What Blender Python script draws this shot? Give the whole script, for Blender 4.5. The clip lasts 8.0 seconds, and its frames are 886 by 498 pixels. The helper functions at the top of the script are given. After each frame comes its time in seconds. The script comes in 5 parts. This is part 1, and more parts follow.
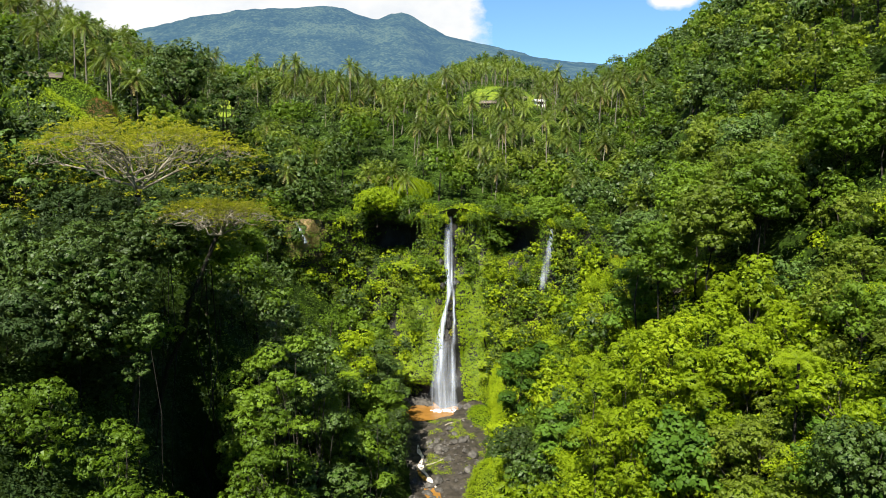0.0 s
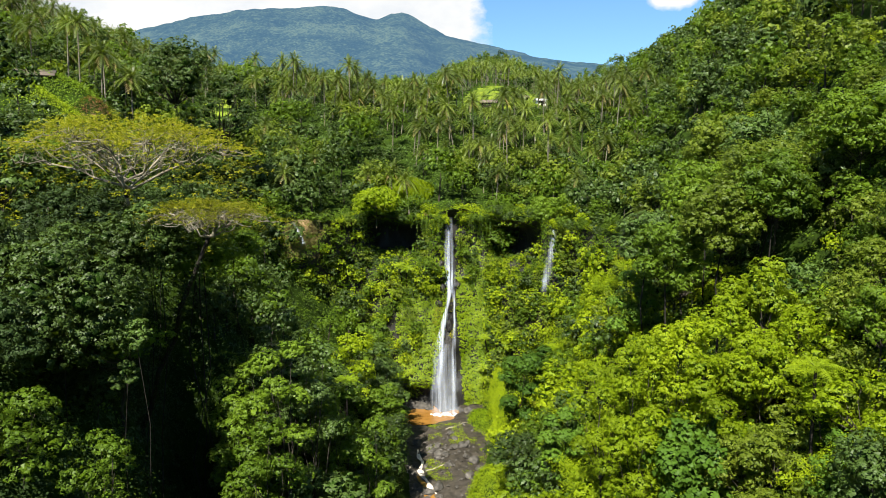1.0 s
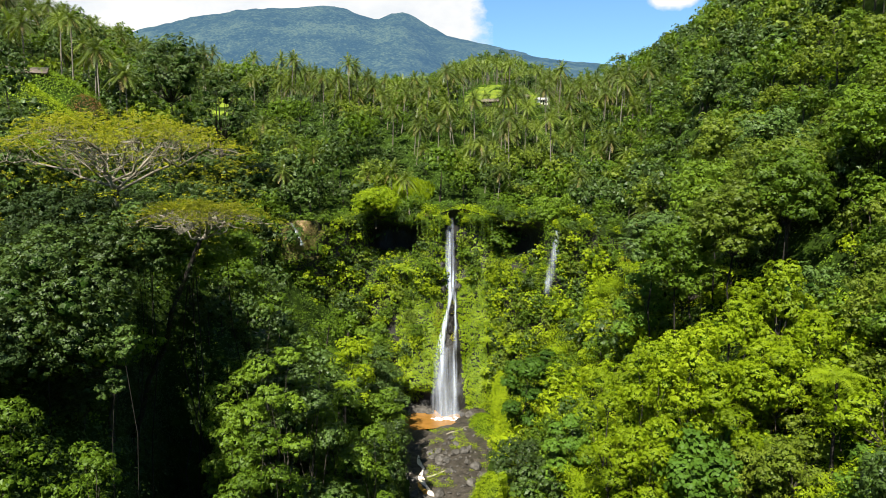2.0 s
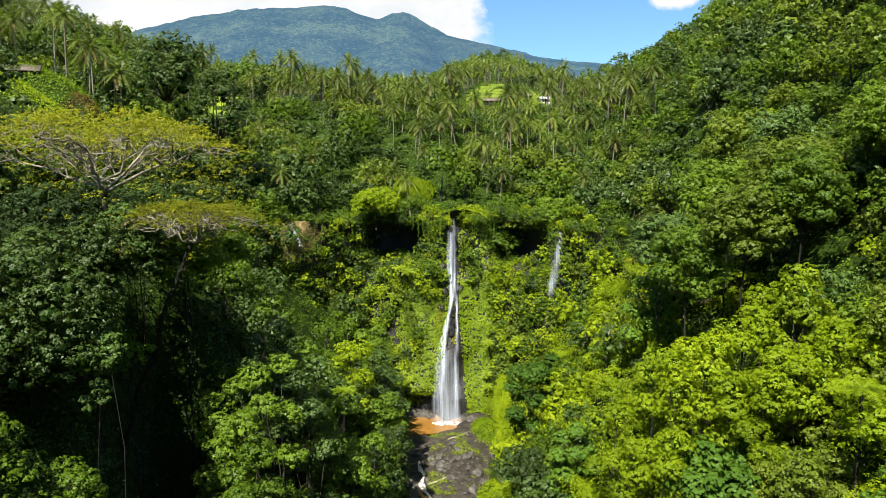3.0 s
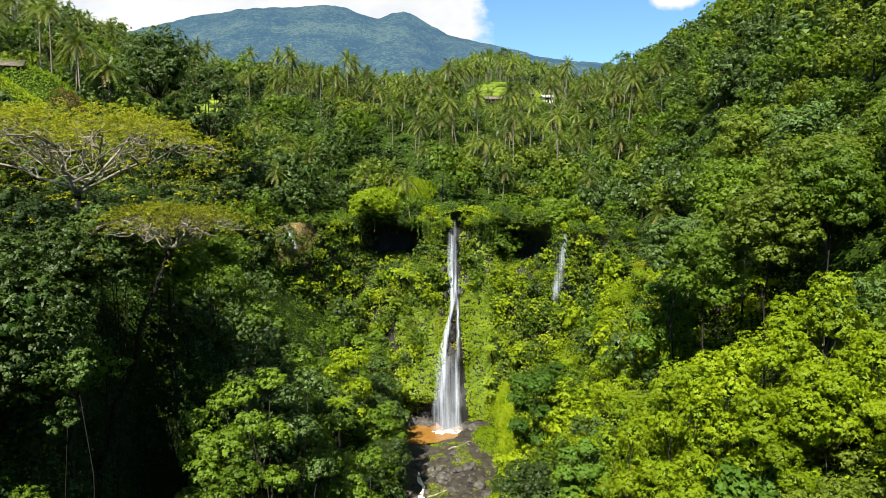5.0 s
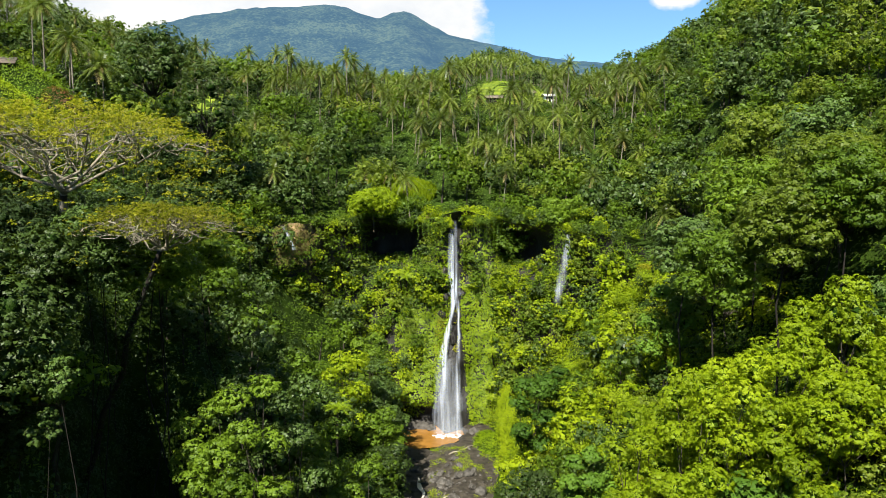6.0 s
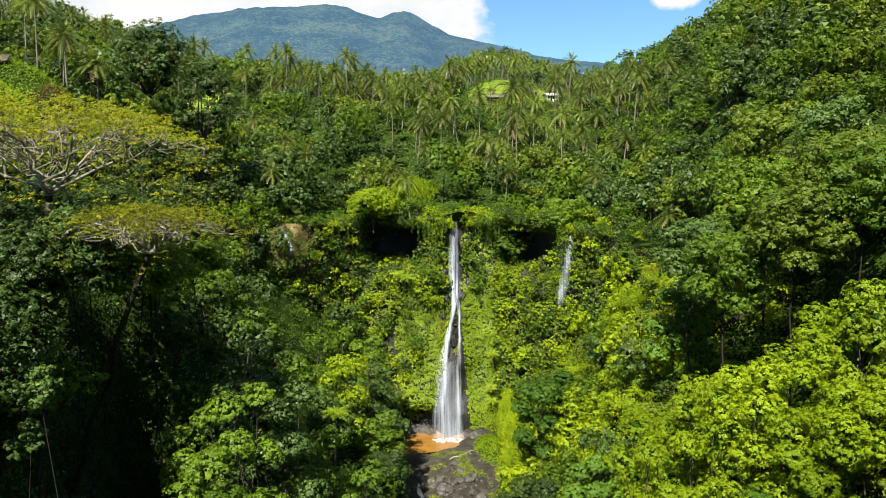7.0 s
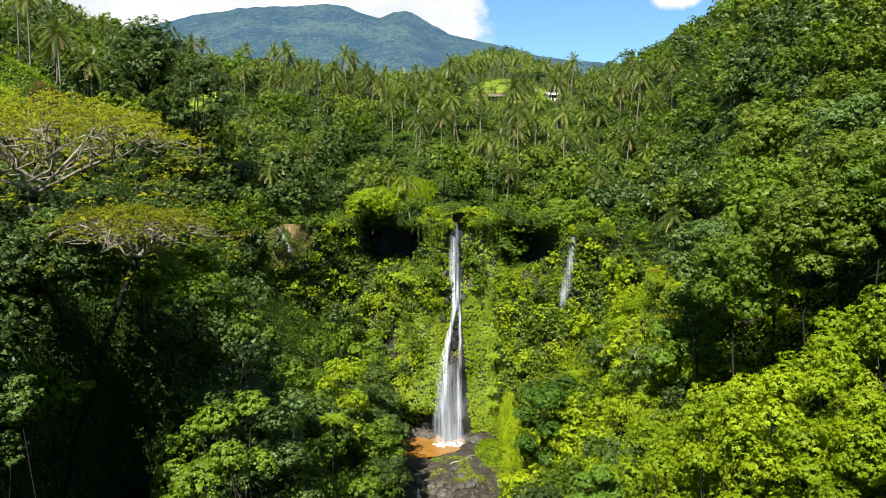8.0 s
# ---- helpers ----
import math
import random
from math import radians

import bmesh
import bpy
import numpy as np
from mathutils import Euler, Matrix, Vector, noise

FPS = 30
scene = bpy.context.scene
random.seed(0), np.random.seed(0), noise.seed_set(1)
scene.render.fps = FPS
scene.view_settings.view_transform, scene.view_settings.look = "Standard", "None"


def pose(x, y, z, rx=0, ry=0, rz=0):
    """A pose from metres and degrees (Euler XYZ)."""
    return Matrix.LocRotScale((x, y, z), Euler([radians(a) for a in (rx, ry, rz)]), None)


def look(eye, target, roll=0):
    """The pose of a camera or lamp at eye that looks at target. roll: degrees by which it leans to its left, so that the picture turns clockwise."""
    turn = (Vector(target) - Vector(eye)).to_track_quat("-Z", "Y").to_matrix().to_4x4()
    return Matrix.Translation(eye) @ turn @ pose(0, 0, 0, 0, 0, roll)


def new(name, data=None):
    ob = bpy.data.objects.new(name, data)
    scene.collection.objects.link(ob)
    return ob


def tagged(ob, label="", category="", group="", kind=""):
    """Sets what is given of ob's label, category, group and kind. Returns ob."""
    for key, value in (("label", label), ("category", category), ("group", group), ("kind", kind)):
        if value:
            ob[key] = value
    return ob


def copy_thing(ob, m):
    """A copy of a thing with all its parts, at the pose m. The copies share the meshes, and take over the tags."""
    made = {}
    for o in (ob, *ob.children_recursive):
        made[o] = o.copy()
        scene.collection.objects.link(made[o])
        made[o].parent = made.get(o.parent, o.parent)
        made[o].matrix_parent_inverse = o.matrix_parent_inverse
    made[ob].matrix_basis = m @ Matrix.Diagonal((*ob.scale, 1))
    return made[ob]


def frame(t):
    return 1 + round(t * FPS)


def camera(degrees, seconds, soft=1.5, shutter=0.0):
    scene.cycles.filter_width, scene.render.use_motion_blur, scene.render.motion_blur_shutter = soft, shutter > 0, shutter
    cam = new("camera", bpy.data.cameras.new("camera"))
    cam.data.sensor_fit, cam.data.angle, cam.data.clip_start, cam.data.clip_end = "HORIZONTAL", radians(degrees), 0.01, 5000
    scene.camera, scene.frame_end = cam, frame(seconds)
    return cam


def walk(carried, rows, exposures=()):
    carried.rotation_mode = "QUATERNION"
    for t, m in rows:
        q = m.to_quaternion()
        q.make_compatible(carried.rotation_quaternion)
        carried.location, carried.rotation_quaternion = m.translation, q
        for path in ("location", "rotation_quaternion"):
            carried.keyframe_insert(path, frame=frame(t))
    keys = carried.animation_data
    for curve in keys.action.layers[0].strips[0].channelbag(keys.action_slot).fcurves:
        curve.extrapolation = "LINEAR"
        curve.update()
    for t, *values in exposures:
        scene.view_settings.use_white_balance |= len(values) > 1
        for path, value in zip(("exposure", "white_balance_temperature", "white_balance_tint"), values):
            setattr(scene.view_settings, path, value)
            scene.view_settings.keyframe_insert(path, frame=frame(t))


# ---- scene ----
cam = camera(61.8, 8.0, soft=0.7)
METRES, EYE, TILT, LEAN, TURN = 24.5, 61.5, -6.0, 0.0, 0.0
ROWS = [
    (0.0, 0.0000, 0.0000, 0.0000, 0.000, 0.000, 0.000),
    (0.5, -0.0000, 0.0610, 0.0044, 0.006, 0.007, 0.006),
    (1.0, -0.0004, 0.1279, 0.0096, 0.019, 0.012, 0.005),
    (1.5, -0.0017, 0.1960, 0.0155, 0.030, 0.011, 0.009),
    (3.0, -0.0113, 0.4060, 0.0365, 0.105, 0.004, -0.002),
    (3.5, -0.0119, 0.4706, 0.0435, 0.108, 0.004, -0.012),
    (4.0, -0.0121, 0.5325, 0.0497, 0.112, 0.000, -0.024),
    (4.5, -0.0125, 0.5925, 0.0557, 0.125, -0.002, -0.035),
    (6.0, -0.0158, 0.7740, 0.0720, 0.157, -0.017, -0.062),
    (6.5, -0.0171, 0.8323, 0.0777, 0.171, -0.019, -0.080),
    (7.0, -0.0183, 0.8890, 0.0830, 0.186, -0.024, -0.103),
    (7.5, -0.0192, 0.9447, 0.0885, 0.196, -0.028, -0.128),
    (8.0, -0.0204, 1.0000, 0.0942, 0.202, -0.028, -0.149),
]
walk(cam, [(t, pose(0, 0, EYE, TILT, LEAN, TURN) @ pose(METRES * x, METRES * y, METRES * z, 90 + pitch, roll, yaw)) for t, x, y, z, yaw, pitch, roll in ROWS])

# ---- sky, sun and exposure ----
SUN_ELEV, SUN_AZ = 51.0, 199.0        # azimuth clockwise from +y: behind and to the left
scene.view_settings.exposure = 1.6
to_sun = Vector((math.sin(radians(SUN_AZ)) * math.cos(radians(SUN_ELEV)), math.cos(radians(SUN_AZ)) * math.cos(radians(SUN_ELEV)), math.sin(radians(SUN_ELEV))))
sun = new("sun", bpy.data.lights.new("sun", "SUN"))
sun.data.energy, sun.data.angle, sun.data.color = 5.0, radians(0.53), (1.0, 0.95, 0.84)
sun.matrix_world = look(to_sun * 400, (0, 0, 0))


def links(tree, *pairs):
    for a, b in pairs:
        tree.links.new(a, b)


def math_node(tree, op, a, b=None, c=None, clamp=False):
    n = tree.nodes.new("ShaderNodeMath")
    n.operation, n.use_clamp = op, clamp
    for i, v in enumerate((a, b, c)):
        if v is None:
            continue
        if isinstance(v, (int, float)):
            n.inputs[i].default_value = v
        else:
            tree.links.new(v, n.inputs[i])
    return n.outputs[0]


def ramp_node(tree, fac, stops):
    n = tree.nodes.new("ShaderNodeValToRGB")
    el = n.color_ramp.elements
    while len(el) < len(stops):
        el.new(0.5)
    for e, (p, c) in zip(el, stops):
        e.position, e.color = p, (*c, 1)
    tree.links.new(fac, n.inputs[0])
    return n.outputs[0]


def noise_node(tree, vec, scale, detail=4.0, rough=0.55, squash=(1, 1, 1)):
    if squash != (1, 1, 1):
        m = tree.nodes.new("ShaderNodeMapping")
        m.inputs["Scale"].default_value = squash
        tree.links.new(vec, m.inputs[0])
        vec = m.outputs[0]
    n = tree.nodes.new("ShaderNodeTexNoise")
    n.inputs["Scale"].default_value, n.inputs["Detail"].default_value, n.inputs["Roughness"].default_value = scale, detail, rough
    tree.links.new(vec, n.inputs["Vector"])
    return n.outputs["Fac"]


def mix_node(tree, fac, a, b, blend="MIX"):
    n = tree.nodes.new("ShaderNodeMix")
    n.data_type, n.blend_type = "RGBA", blend
    for sock, v in ((n.inputs[0], fac), (n.inputs[6], a), (n.inputs[7], b)):
        if isinstance(v, (int, float)):
            sock.default_value = v
        elif isinstance(v, tuple):
            sock.default_value = (*v, 1)
        else:
            tree.links.new(v, sock)
    return n.outputs[2]


# sky with cumulus banks behind the mountain and a small cloud over the hill
world = bpy.data.worlds.new("sky")
scene.world = world
world.use_nodes = True
wt = world.node_tree
wt.nodes.clear()
sky = wt.nodes.new("ShaderNodeTexSky")
sky.sky_type, sky.sun_disc = "NISHITA", False
sky.sun_elevation, sky.sun_rotation = radians(SUN_ELEV), radians(SUN_AZ)
sky.air_density, sky.dust_density, sky.ozone_density = 1.0, 0.0, 4.0
geo = wt.nodes.new("ShaderNodeTexCoord")
sep = wt.nodes.new("ShaderNodeSeparateXYZ")
links(wt, (geo.outputs["Generated"], sep.inputs[0]))
az = math_node(wt, "DIVIDE", sep.outputs[0], sep.outputs[1])
el_ = math_node(wt, "DIVIDE", sep.outputs[2], sep.outputs[1])
cmb = wt.nodes.new("ShaderNodeCombineXYZ")
links(wt, (az, cmb.inputs[0]), (el_, cmb.inputs[2]))
puff = noise_node(wt, cmb.outputs[0], 9.0, 7.0, 0.58, (1, 1, 1.5))
wide = noise_node(wt, cmb.outputs[0], 3.2, 2.0, 0.5, (1, 1, 1.2))


def bank(x0, x1, soft):
    a = math_node(wt, "MULTIPLY_ADD", az, 1 / soft, -x0 / soft, clamp=True)
    b = math_node(wt, "MULTIPLY_ADD", az, -1 / soft, x1 / soft, clamp=True)
    return math_node(wt, "MULTIPLY", a, b)


west = bank(-0.75, 0.085, 0.09)
east = math_node(wt, "MULTIPLY", bank(0.245, 0.36, 0.035), math_node(wt, "MULTIPLY_ADD", el_, 30.0, -6.05, clamp=True))
front = math_node(wt, "GREATER_THAN", sep.outputs[1], 0.05)
place = math_node(wt, "MULTIPLY", math_node(wt, "MAXIMUM", west, east), front)
body_ = math_node(wt, "MULTIPLY_ADD", place, 0.80, -0.92)
body_ = math_node(wt, "ADD", body_, math_node(wt, "MULTIPLY", puff, 1.0))
body_ = math_node(wt, "MULTIPLY_ADD", wide, 0.25, body_)
cloud = math_node(wt, "MULTIPLY", body_, 6.0, clamp=True)
fair = math_node(wt, "MULTIPLY", math_node(wt, "MULTIPLY_ADD", wide, 4.0, -2.0, clamp=True), 0.25)
bg_sky, bg_cloud, mixed, out = (wt.nodes.new(n) for n in ("ShaderNodeBackground", "ShaderNodeBackground", "ShaderNodeMixShader", "ShaderNodeOutputWorld"))
bg_sky.inputs["Strength"].default_value = 0.056
shade = ramp_node(wt, puff, [(0.3, (0.75, 0.80, 0.86)), (0.62, (1.0, 0.99, 0.96))])
sky_blue = mix_node(wt, 1.0, sky.outputs[0], (0.69, 0.89, 0.99), "MULTIPLY")
links(wt, (sky_blue, bg_sky.inputs["Color"]), (shade, bg_cloud.inputs["Color"]))
bg_cloud.inputs["Strength"].default_value = 0.36
links(wt, (cloud, mixed.inputs[0]), (bg_sky.outputs[0], mixed.inputs[1]), (bg_cloud.outputs[0], mixed.inputs[2]), (mixed.outputs[0], out.inputs[0]))


# ---- materials ----
def material(name):
    m = bpy.data.materials.new(name)
    m.use_nodes = True
    return m, m.node_tree, m.node_tree.nodes["Principled BSDF"]


def leaf_material(name, dark, mid, light, rough=0.5, through_leaf=0.25, spread=0.55, gloss=0.2):
    """Leaves that vary leaf by leaf, plant by plant and in drifts; light passes through them."""
    m, t, bsdf = material(name)
    info, island, tc = (t.nodes.new(n) for n in ("ShaderNodeObjectInfo", "ShaderNodeNewGeometry", "ShaderNodeTexCoord"))
    drift = noise_node(t, tc.outputs["Object"], 0.55, 3.0)
    patch = noise_node(t, tc.outputs["Object"], 0.11, 2.0)
    f = math_node(t, "MULTIPLY_ADD", island.outputs["Random Per Island"], 0.24, -0.12)
    f = math_node(t, "MULTIPLY_ADD", info.outputs["Random"], spread, f)
    f = math_node(t, "MULTIPLY_ADD", drift, 0.8, f)
    f = math_node(t, "MULTIPLY_ADD", patch, 1.1, f)
    f = math_node(t, "SUBTRACT", f, 0.45 + spread / 2, clamp=True)
    col = ramp_node(t, f, [(0.0, dark), (0.5, mid), (1.0, light)])
    links(t, (col, bsdf.inputs["Base Color"]))
    bsdf.inputs["Roughness"].default_value = rough
    bsdf.inputs["Specular IOR Level"].default_value = gloss
    tr, mx = t.nodes.new("ShaderNodeBsdfTranslucent"), t.nodes.new("ShaderNodeMixShader")
    warm = mix_node(t, 0.5, col, (0.20, 0.30, 0.005))
    mx.inputs[0].default_value = through_leaf
    links(t, (warm, tr.inputs[0]), (bsdf.outputs[0], mx.inputs[1]), (tr.outputs[0], mx.inputs[2]))
    links(t, (mx.outputs[0], t.nodes["Material Output"].inputs[0]))
    return m


def rough_material(name, stops, scale, bump=0.4, rough=0.9, squash=(1, 1, 1), fine=9.0, grain=0.35, distance=0.2, gloss=0.3):
    """Stone, soil, bark: two scales of noise in colour and relief."""
    m, t, bsdf = material(name)
    tc, info = t.nodes.new("ShaderNodeTexCoord"), t.nodes.new("ShaderNodeObjectInfo")
    a = noise_node(t, tc.outputs["Object"], scale, 6.0, 0.6, squash)
    b = noise_node(t, tc.outputs["Object"], scale * fine, 4.0, 0.6, squash)
    f = math_node(t, "MULTIPLY_ADD", b, grain, math_node(t, "MULTIPLY_ADD", a, 1.5, -0.5 - grain / 2))
    f = math_node(t, "MULTIPLY_ADD", info.outputs["Random"], 0.2, math_node(t, "SUBTRACT", f, 0.1), clamp=True)
    links(t, (ramp_node(t, f, stops), bsdf.inputs["Base Color"]))
    bsdf.inputs["Roughness"].default_value = rough
    bsdf.inputs["Specular IOR Level"].default_value = gloss
    bp = t.nodes.new("ShaderNodeBump")
    bp.inputs["Strength"].default_value, bp.inputs["Distance"].default_value = bump, distance
    links(t, (math_node(t, "MULTIPLY_ADD", b, 0.4, a), bp.inputs["Height"]), (bp.outputs[0], bsdf.inputs["Normal"]))
    return m


LEAF = {
    "bright": leaf_material("bright_leaf", (0.1080, 0.1620, 0.0034), (0.2280, 0.3120, 0.0068), (0.3450, 0.4300, 0.0100), through_leaf=0.56),
    "mid": leaf_material("mid_leaf", (0.0345, 0.0660, 0.0040), (0.0768, 0.1320, 0.0082), (0.1393, 0.2178, 0.0134), through_leaf=0.36),
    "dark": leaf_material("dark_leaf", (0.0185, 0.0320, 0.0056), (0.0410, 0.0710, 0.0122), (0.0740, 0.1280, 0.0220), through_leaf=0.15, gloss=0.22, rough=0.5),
    # deep: darker copy of the dark leaf, with shade put into its colour
    "deep": leaf_material("shade_toned_leaf", (0.0109, 0.019, 0.0054), (0.0218, 0.038, 0.0110), (0.0371, 0.0646, 0.0187), through_leaf=0.1, gloss=0.08, rough=0.5),
    "olive": leaf_material("olive_leaf", (0.0450, 0.0680, 0.0056), (0.0980, 0.1360, 0.0110), (0.1680, 0.2080, 0.0170), through_leaf=0.35),
    "glossy": leaf_material("glossy_leaf", (0.026, 0.060, 0.007), (0.060, 0.118, 0.012), (0.115, 0.200, 0.020), rough=0.5, gloss=0.1, through_leaf=0.3),
    "umbrella": leaf_material("umbrella_leaf", (0.100, 0.099, 0.004), (0.185, 0.182, 0.006), (0.265, 0.263, 0.008), through_leaf=0.4),
    "palm": leaf_material("palm_leaf", (0.026, 0.038, 0.0050), (0.066, 0.092, 0.010), (0.150, 0.195, 0.022), rough=0.4, gloss=0.35),
    "vine": leaf_material("vine_leaf", (0.0600, 0.1050, 0.0022), (0.1450, 0.2150, 0.0037), (0.2600, 0.3400, 0.0054), spread=0.2, through_leaf=0.36),
    "grass": leaf_material("grass_leaf", (0.0867, 0.1320, 0.0033), (0.1925, 0.2640, 0.0066), (0.2965, 0.3696, 0.0092), spread=0.2, through_leaf=0.40),
    "dry": leaf_material("dry_leaf", (0.09, 0.075, 0.024), (0.16, 0.13, 0.042), (0.25, 0.20, 0.065), spread=0.2),
    "rust": leaf_material("rust_leaf", (0.06, 0.0225, 0.01), (0.12, 0.045, 0.02), (0.18, 0.0675, 0.03), spread=0.2),
}
# tones of the added crown cores: shade of the leaf gaps put into colour
INNER = rough_material("crown_gap_shade", [(0.0, (0.006, 0.018, 0.002)), (0.5, (0.018, 0.042, 0.004)), (1.0, (0.040, 0.080, 0.006))], 0.8, bump=1.0, gloss=0.05, distance=0.5)
INNER_LIGHT = rough_material("light_crown_gap_shade", [(0.0, (0.024, 0.046, 0.002)), (0.5, (0.055, 0.092, 0.003)), (1.0, (0.098, 0.145, 0.005))], 0.8, bump=1.0, gloss=0.05, distance=0.5)
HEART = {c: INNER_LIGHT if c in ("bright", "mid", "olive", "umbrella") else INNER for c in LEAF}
BARK = rough_material("grey_bark", [(0.0, (0.02, 0.016, 0.011)), (0.5, (0.05, 0.042, 0.03)), (1.0, (0.12, 0.105, 0.08))], 1.2, squash=(3, 3, 0.6))
PALE_BARK = rough_material("pale_bark", [(0.0, (0.10, 0.085, 0.06)), (0.5, (0.27, 0.24, 0.18)), (1.0, (0.50, 0.46, 0.38))], 0.9)
PALM_BARK = rough_material("palm_bark", [(0.0, (0.08, 0.07, 0.05)), (0.5, (0.17, 0.15, 0.12)), (1.0, (0.30, 0.27, 0.22))], 1.0, squash=(1, 1, 5))
SOIL = rough_material("forest_soil", [(0.0, (0.010, 0.018, 0.003)), (0.5, (0.024, 0.046, 0.004)), (1.0, (0.050, 0.080, 0.008))], 0.35, bump=0.8, distance=0.6, gloss=0.05)
CLIFF = rough_material("wet_dark_rock", [(0.0, (0.010, 0.009, 0.008)), (0.45, (0.030, 0.028, 0.025)), (0.75, (0.055, 0.050, 0.042)), (1.0, (0.09, 0.08, 0.06))], 0.25, bump=0.9, rough=0.6, squash=(1, 1, 0.5), distance=0.8)
STONE = rough_material("river_stone", [(0.0, (0.022, 0.020, 0.016)), (0.5, (0.075, 0.068, 0.058)), (1.0, (0.32, 0.30, 0.27))], 1.1, rough=0.7, bump=0.5)
GRAVEL = rough_material("river_gravel", [(0.0, (0.012, 0.010, 0.007)), (0.5, (0.050, 0.042, 0.031)), (1.0, (0.17, 0.15, 0.12))], 0.9, rough=0.6, bump=1.0, distance=0.3)
TERRACE = rough_material("terrace_grass", [(0.0, (0.055, 0.095, 0.004)), (0.5, (0.135, 0.170, 0.008)), (1.0, (0.25, 0.22, 0.05))], 0.22, bump=0.4)
CLAY = rough_material("bare_clay", [(0.0, (0.20, 0.12, 0.06)), (0.5, (0.34, 0.23, 0.12)), (1.0, (0.45, 0.34, 0.20))], 0.4)
PLASTER = rough_material("white_plaster", [(0.0, (0.55, 0.54, 0.50)), (0.5, (0.72, 0.71, 0.68)), (1.0, (0.80, 0.79, 0.77))], 0.8, bump=0.1)
ROOF_TIN = rough_material("weathered_tin", [(0.0, (0.25, 0.25, 0.25)), (0.5, (0.40, 0.40, 0.40)), (1.0, (0.50, 0.50, 0.50))], 0.7, rough=0.45, bump=0.1)
ROOF_TILE = rough_material("clay_roof_tile", [(0.0, (0.09, 0.07, 0.055)), (0.5, (0.17, 0.135, 0.105)), (1.0, (0.26, 0.21, 0.17))], 0.9)
# darkened until trunks pass as shaded; hut timber shares it
DARK_WOOD = rough_material("dark_timber_and_shaded_bark", [(0.0, (0.007, 0.005, 0.004)), (0.5, (0.018, 0.014, 0.010)), (1.0, (0.045, 0.034, 0.024))], 1.5)


def water_material(name, colour, rough, bump, scale):
    m, t, bsdf = material(name)
    tc = t.nodes.new("ShaderNodeTexCoord")
    n = noise_node(t, tc.outputs["Object"], scale, 5.0)
    links(t, (ramp_node(t, n, [(0.3, tuple(c * 0.85 for c in colour)), (0.7, tuple(min(1, c * 1.15) for c in colour))]), bsdf.inputs["Base Color"]))
    bsdf.inputs["Roughness"].default_value = rough
    bp = t.nodes.new("ShaderNodeBump")
    bp.inputs["Strength"].default_value, bp.inputs["Distance"].default_value = bump, 0.1
    links(t, (noise_node(t, tc.outputs["Object"], scale * 6, 3.0), bp.inputs["Height"]), (bp.outputs[0], bsdf.inputs["Normal"]))
    return m


def falling_material(name, cover, streak=4.0, sharp=1.2):
    """Falling water: white streaks with clear gaps along the fall, thinning towards the sheet's edges."""
    m, t, bsdf = material(name)
    tc, edge = t.nodes.new("ShaderNodeTexCoord"), t.nodes.new("ShaderNodeAttribute")
    edge.attribute_name = "body"
    a = noise_node(t, tc.outputs["Object"], streak, 2.0, 0.5, (1, 0.04, 0.016))
    b = noise_node(t, tc.outputs["Object"], streak * 0.4, 2.0, 0.5, (1, 0.1, 0.06))
    f = math_node(t, "MULTIPLY_ADD", math_node(t, "SUBTRACT", a, 0.5), sharp, math_node(t, "MULTIPLY", math_node(t, "SUBTRACT", b, 0.5), 0.8))
    f = math_node(t, "MULTIPLY", math_node(t, "ADD", f, cover), edge.outputs["Fac"], clamp=True)
    bsdf.inputs["Base Color"].default_value = (0.60, 0.66, 0.76, 1)
    bsdf.inputs["Roughness"].default_value = 0.5
    clear, mx = t.nodes.new("ShaderNodeBsdfTransparent"), t.nodes.new("ShaderNodeMixShader")
    links(t, (f, mx.inputs[0]), (clear.outputs[0], mx.inputs[1]), (bsdf.outputs[0], mx.inputs[2]), (mx.outputs[0], t.nodes["Material Output"].inputs[0]))
    return m


MUDDY = water_material("muddy_water", (0.200, 0.098, 0.020), 0.22, 0.15, 0.5)
FOAM = water_material("white_foam", (0.60, 0.57, 0.52), 0.6, 0.6, 1.5)
RAPIDS = water_material("brown_white_rapids", (0.58, 0.50, 0.40), 0.6, 0.8, 2.5)
FALLING = falling_material("falling_water", 0.24, 4.5, 0.72)
VEIL = falling_material("thin_falling_water", 0.22, 3.2, 0.5)


def mountain_material():
    """Far forest with the blue haze of the air put in as a glow."""
    m, t, bsdf = material("haze_glow_mountain_forest")
    tc = t.nodes.new("ShaderNodeTexCoord")
    a = noise_node(t, tc.outputs["Object"], 0.004, 6.0, 0.6)
    b = noise_node(t, tc.outputs["Object"], 0.03, 5.0, 0.65)
    f = math_node(t, "MULTIPLY_ADD", b, 1.3, math_node(t, "MULTIPLY_ADD", a, 1.5, -0.95), clamp=True)
    c = noise_node(t, tc.outputs["Object"], 0.11, 3.0, 0.7)
    f = math_node(t, "MULTIPLY_ADD", math_node(t, "SUBTRACT", c, 0.5), 2.4, f, clamp=True)
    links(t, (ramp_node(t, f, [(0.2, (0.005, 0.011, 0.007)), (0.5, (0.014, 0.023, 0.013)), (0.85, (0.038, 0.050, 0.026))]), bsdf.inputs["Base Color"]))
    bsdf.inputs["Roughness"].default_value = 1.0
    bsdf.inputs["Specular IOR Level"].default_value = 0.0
    # blue emission stands in for haze; the mountain itself gives no light
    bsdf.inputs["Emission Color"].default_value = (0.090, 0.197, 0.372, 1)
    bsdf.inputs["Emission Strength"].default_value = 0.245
    return m


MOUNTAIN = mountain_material()


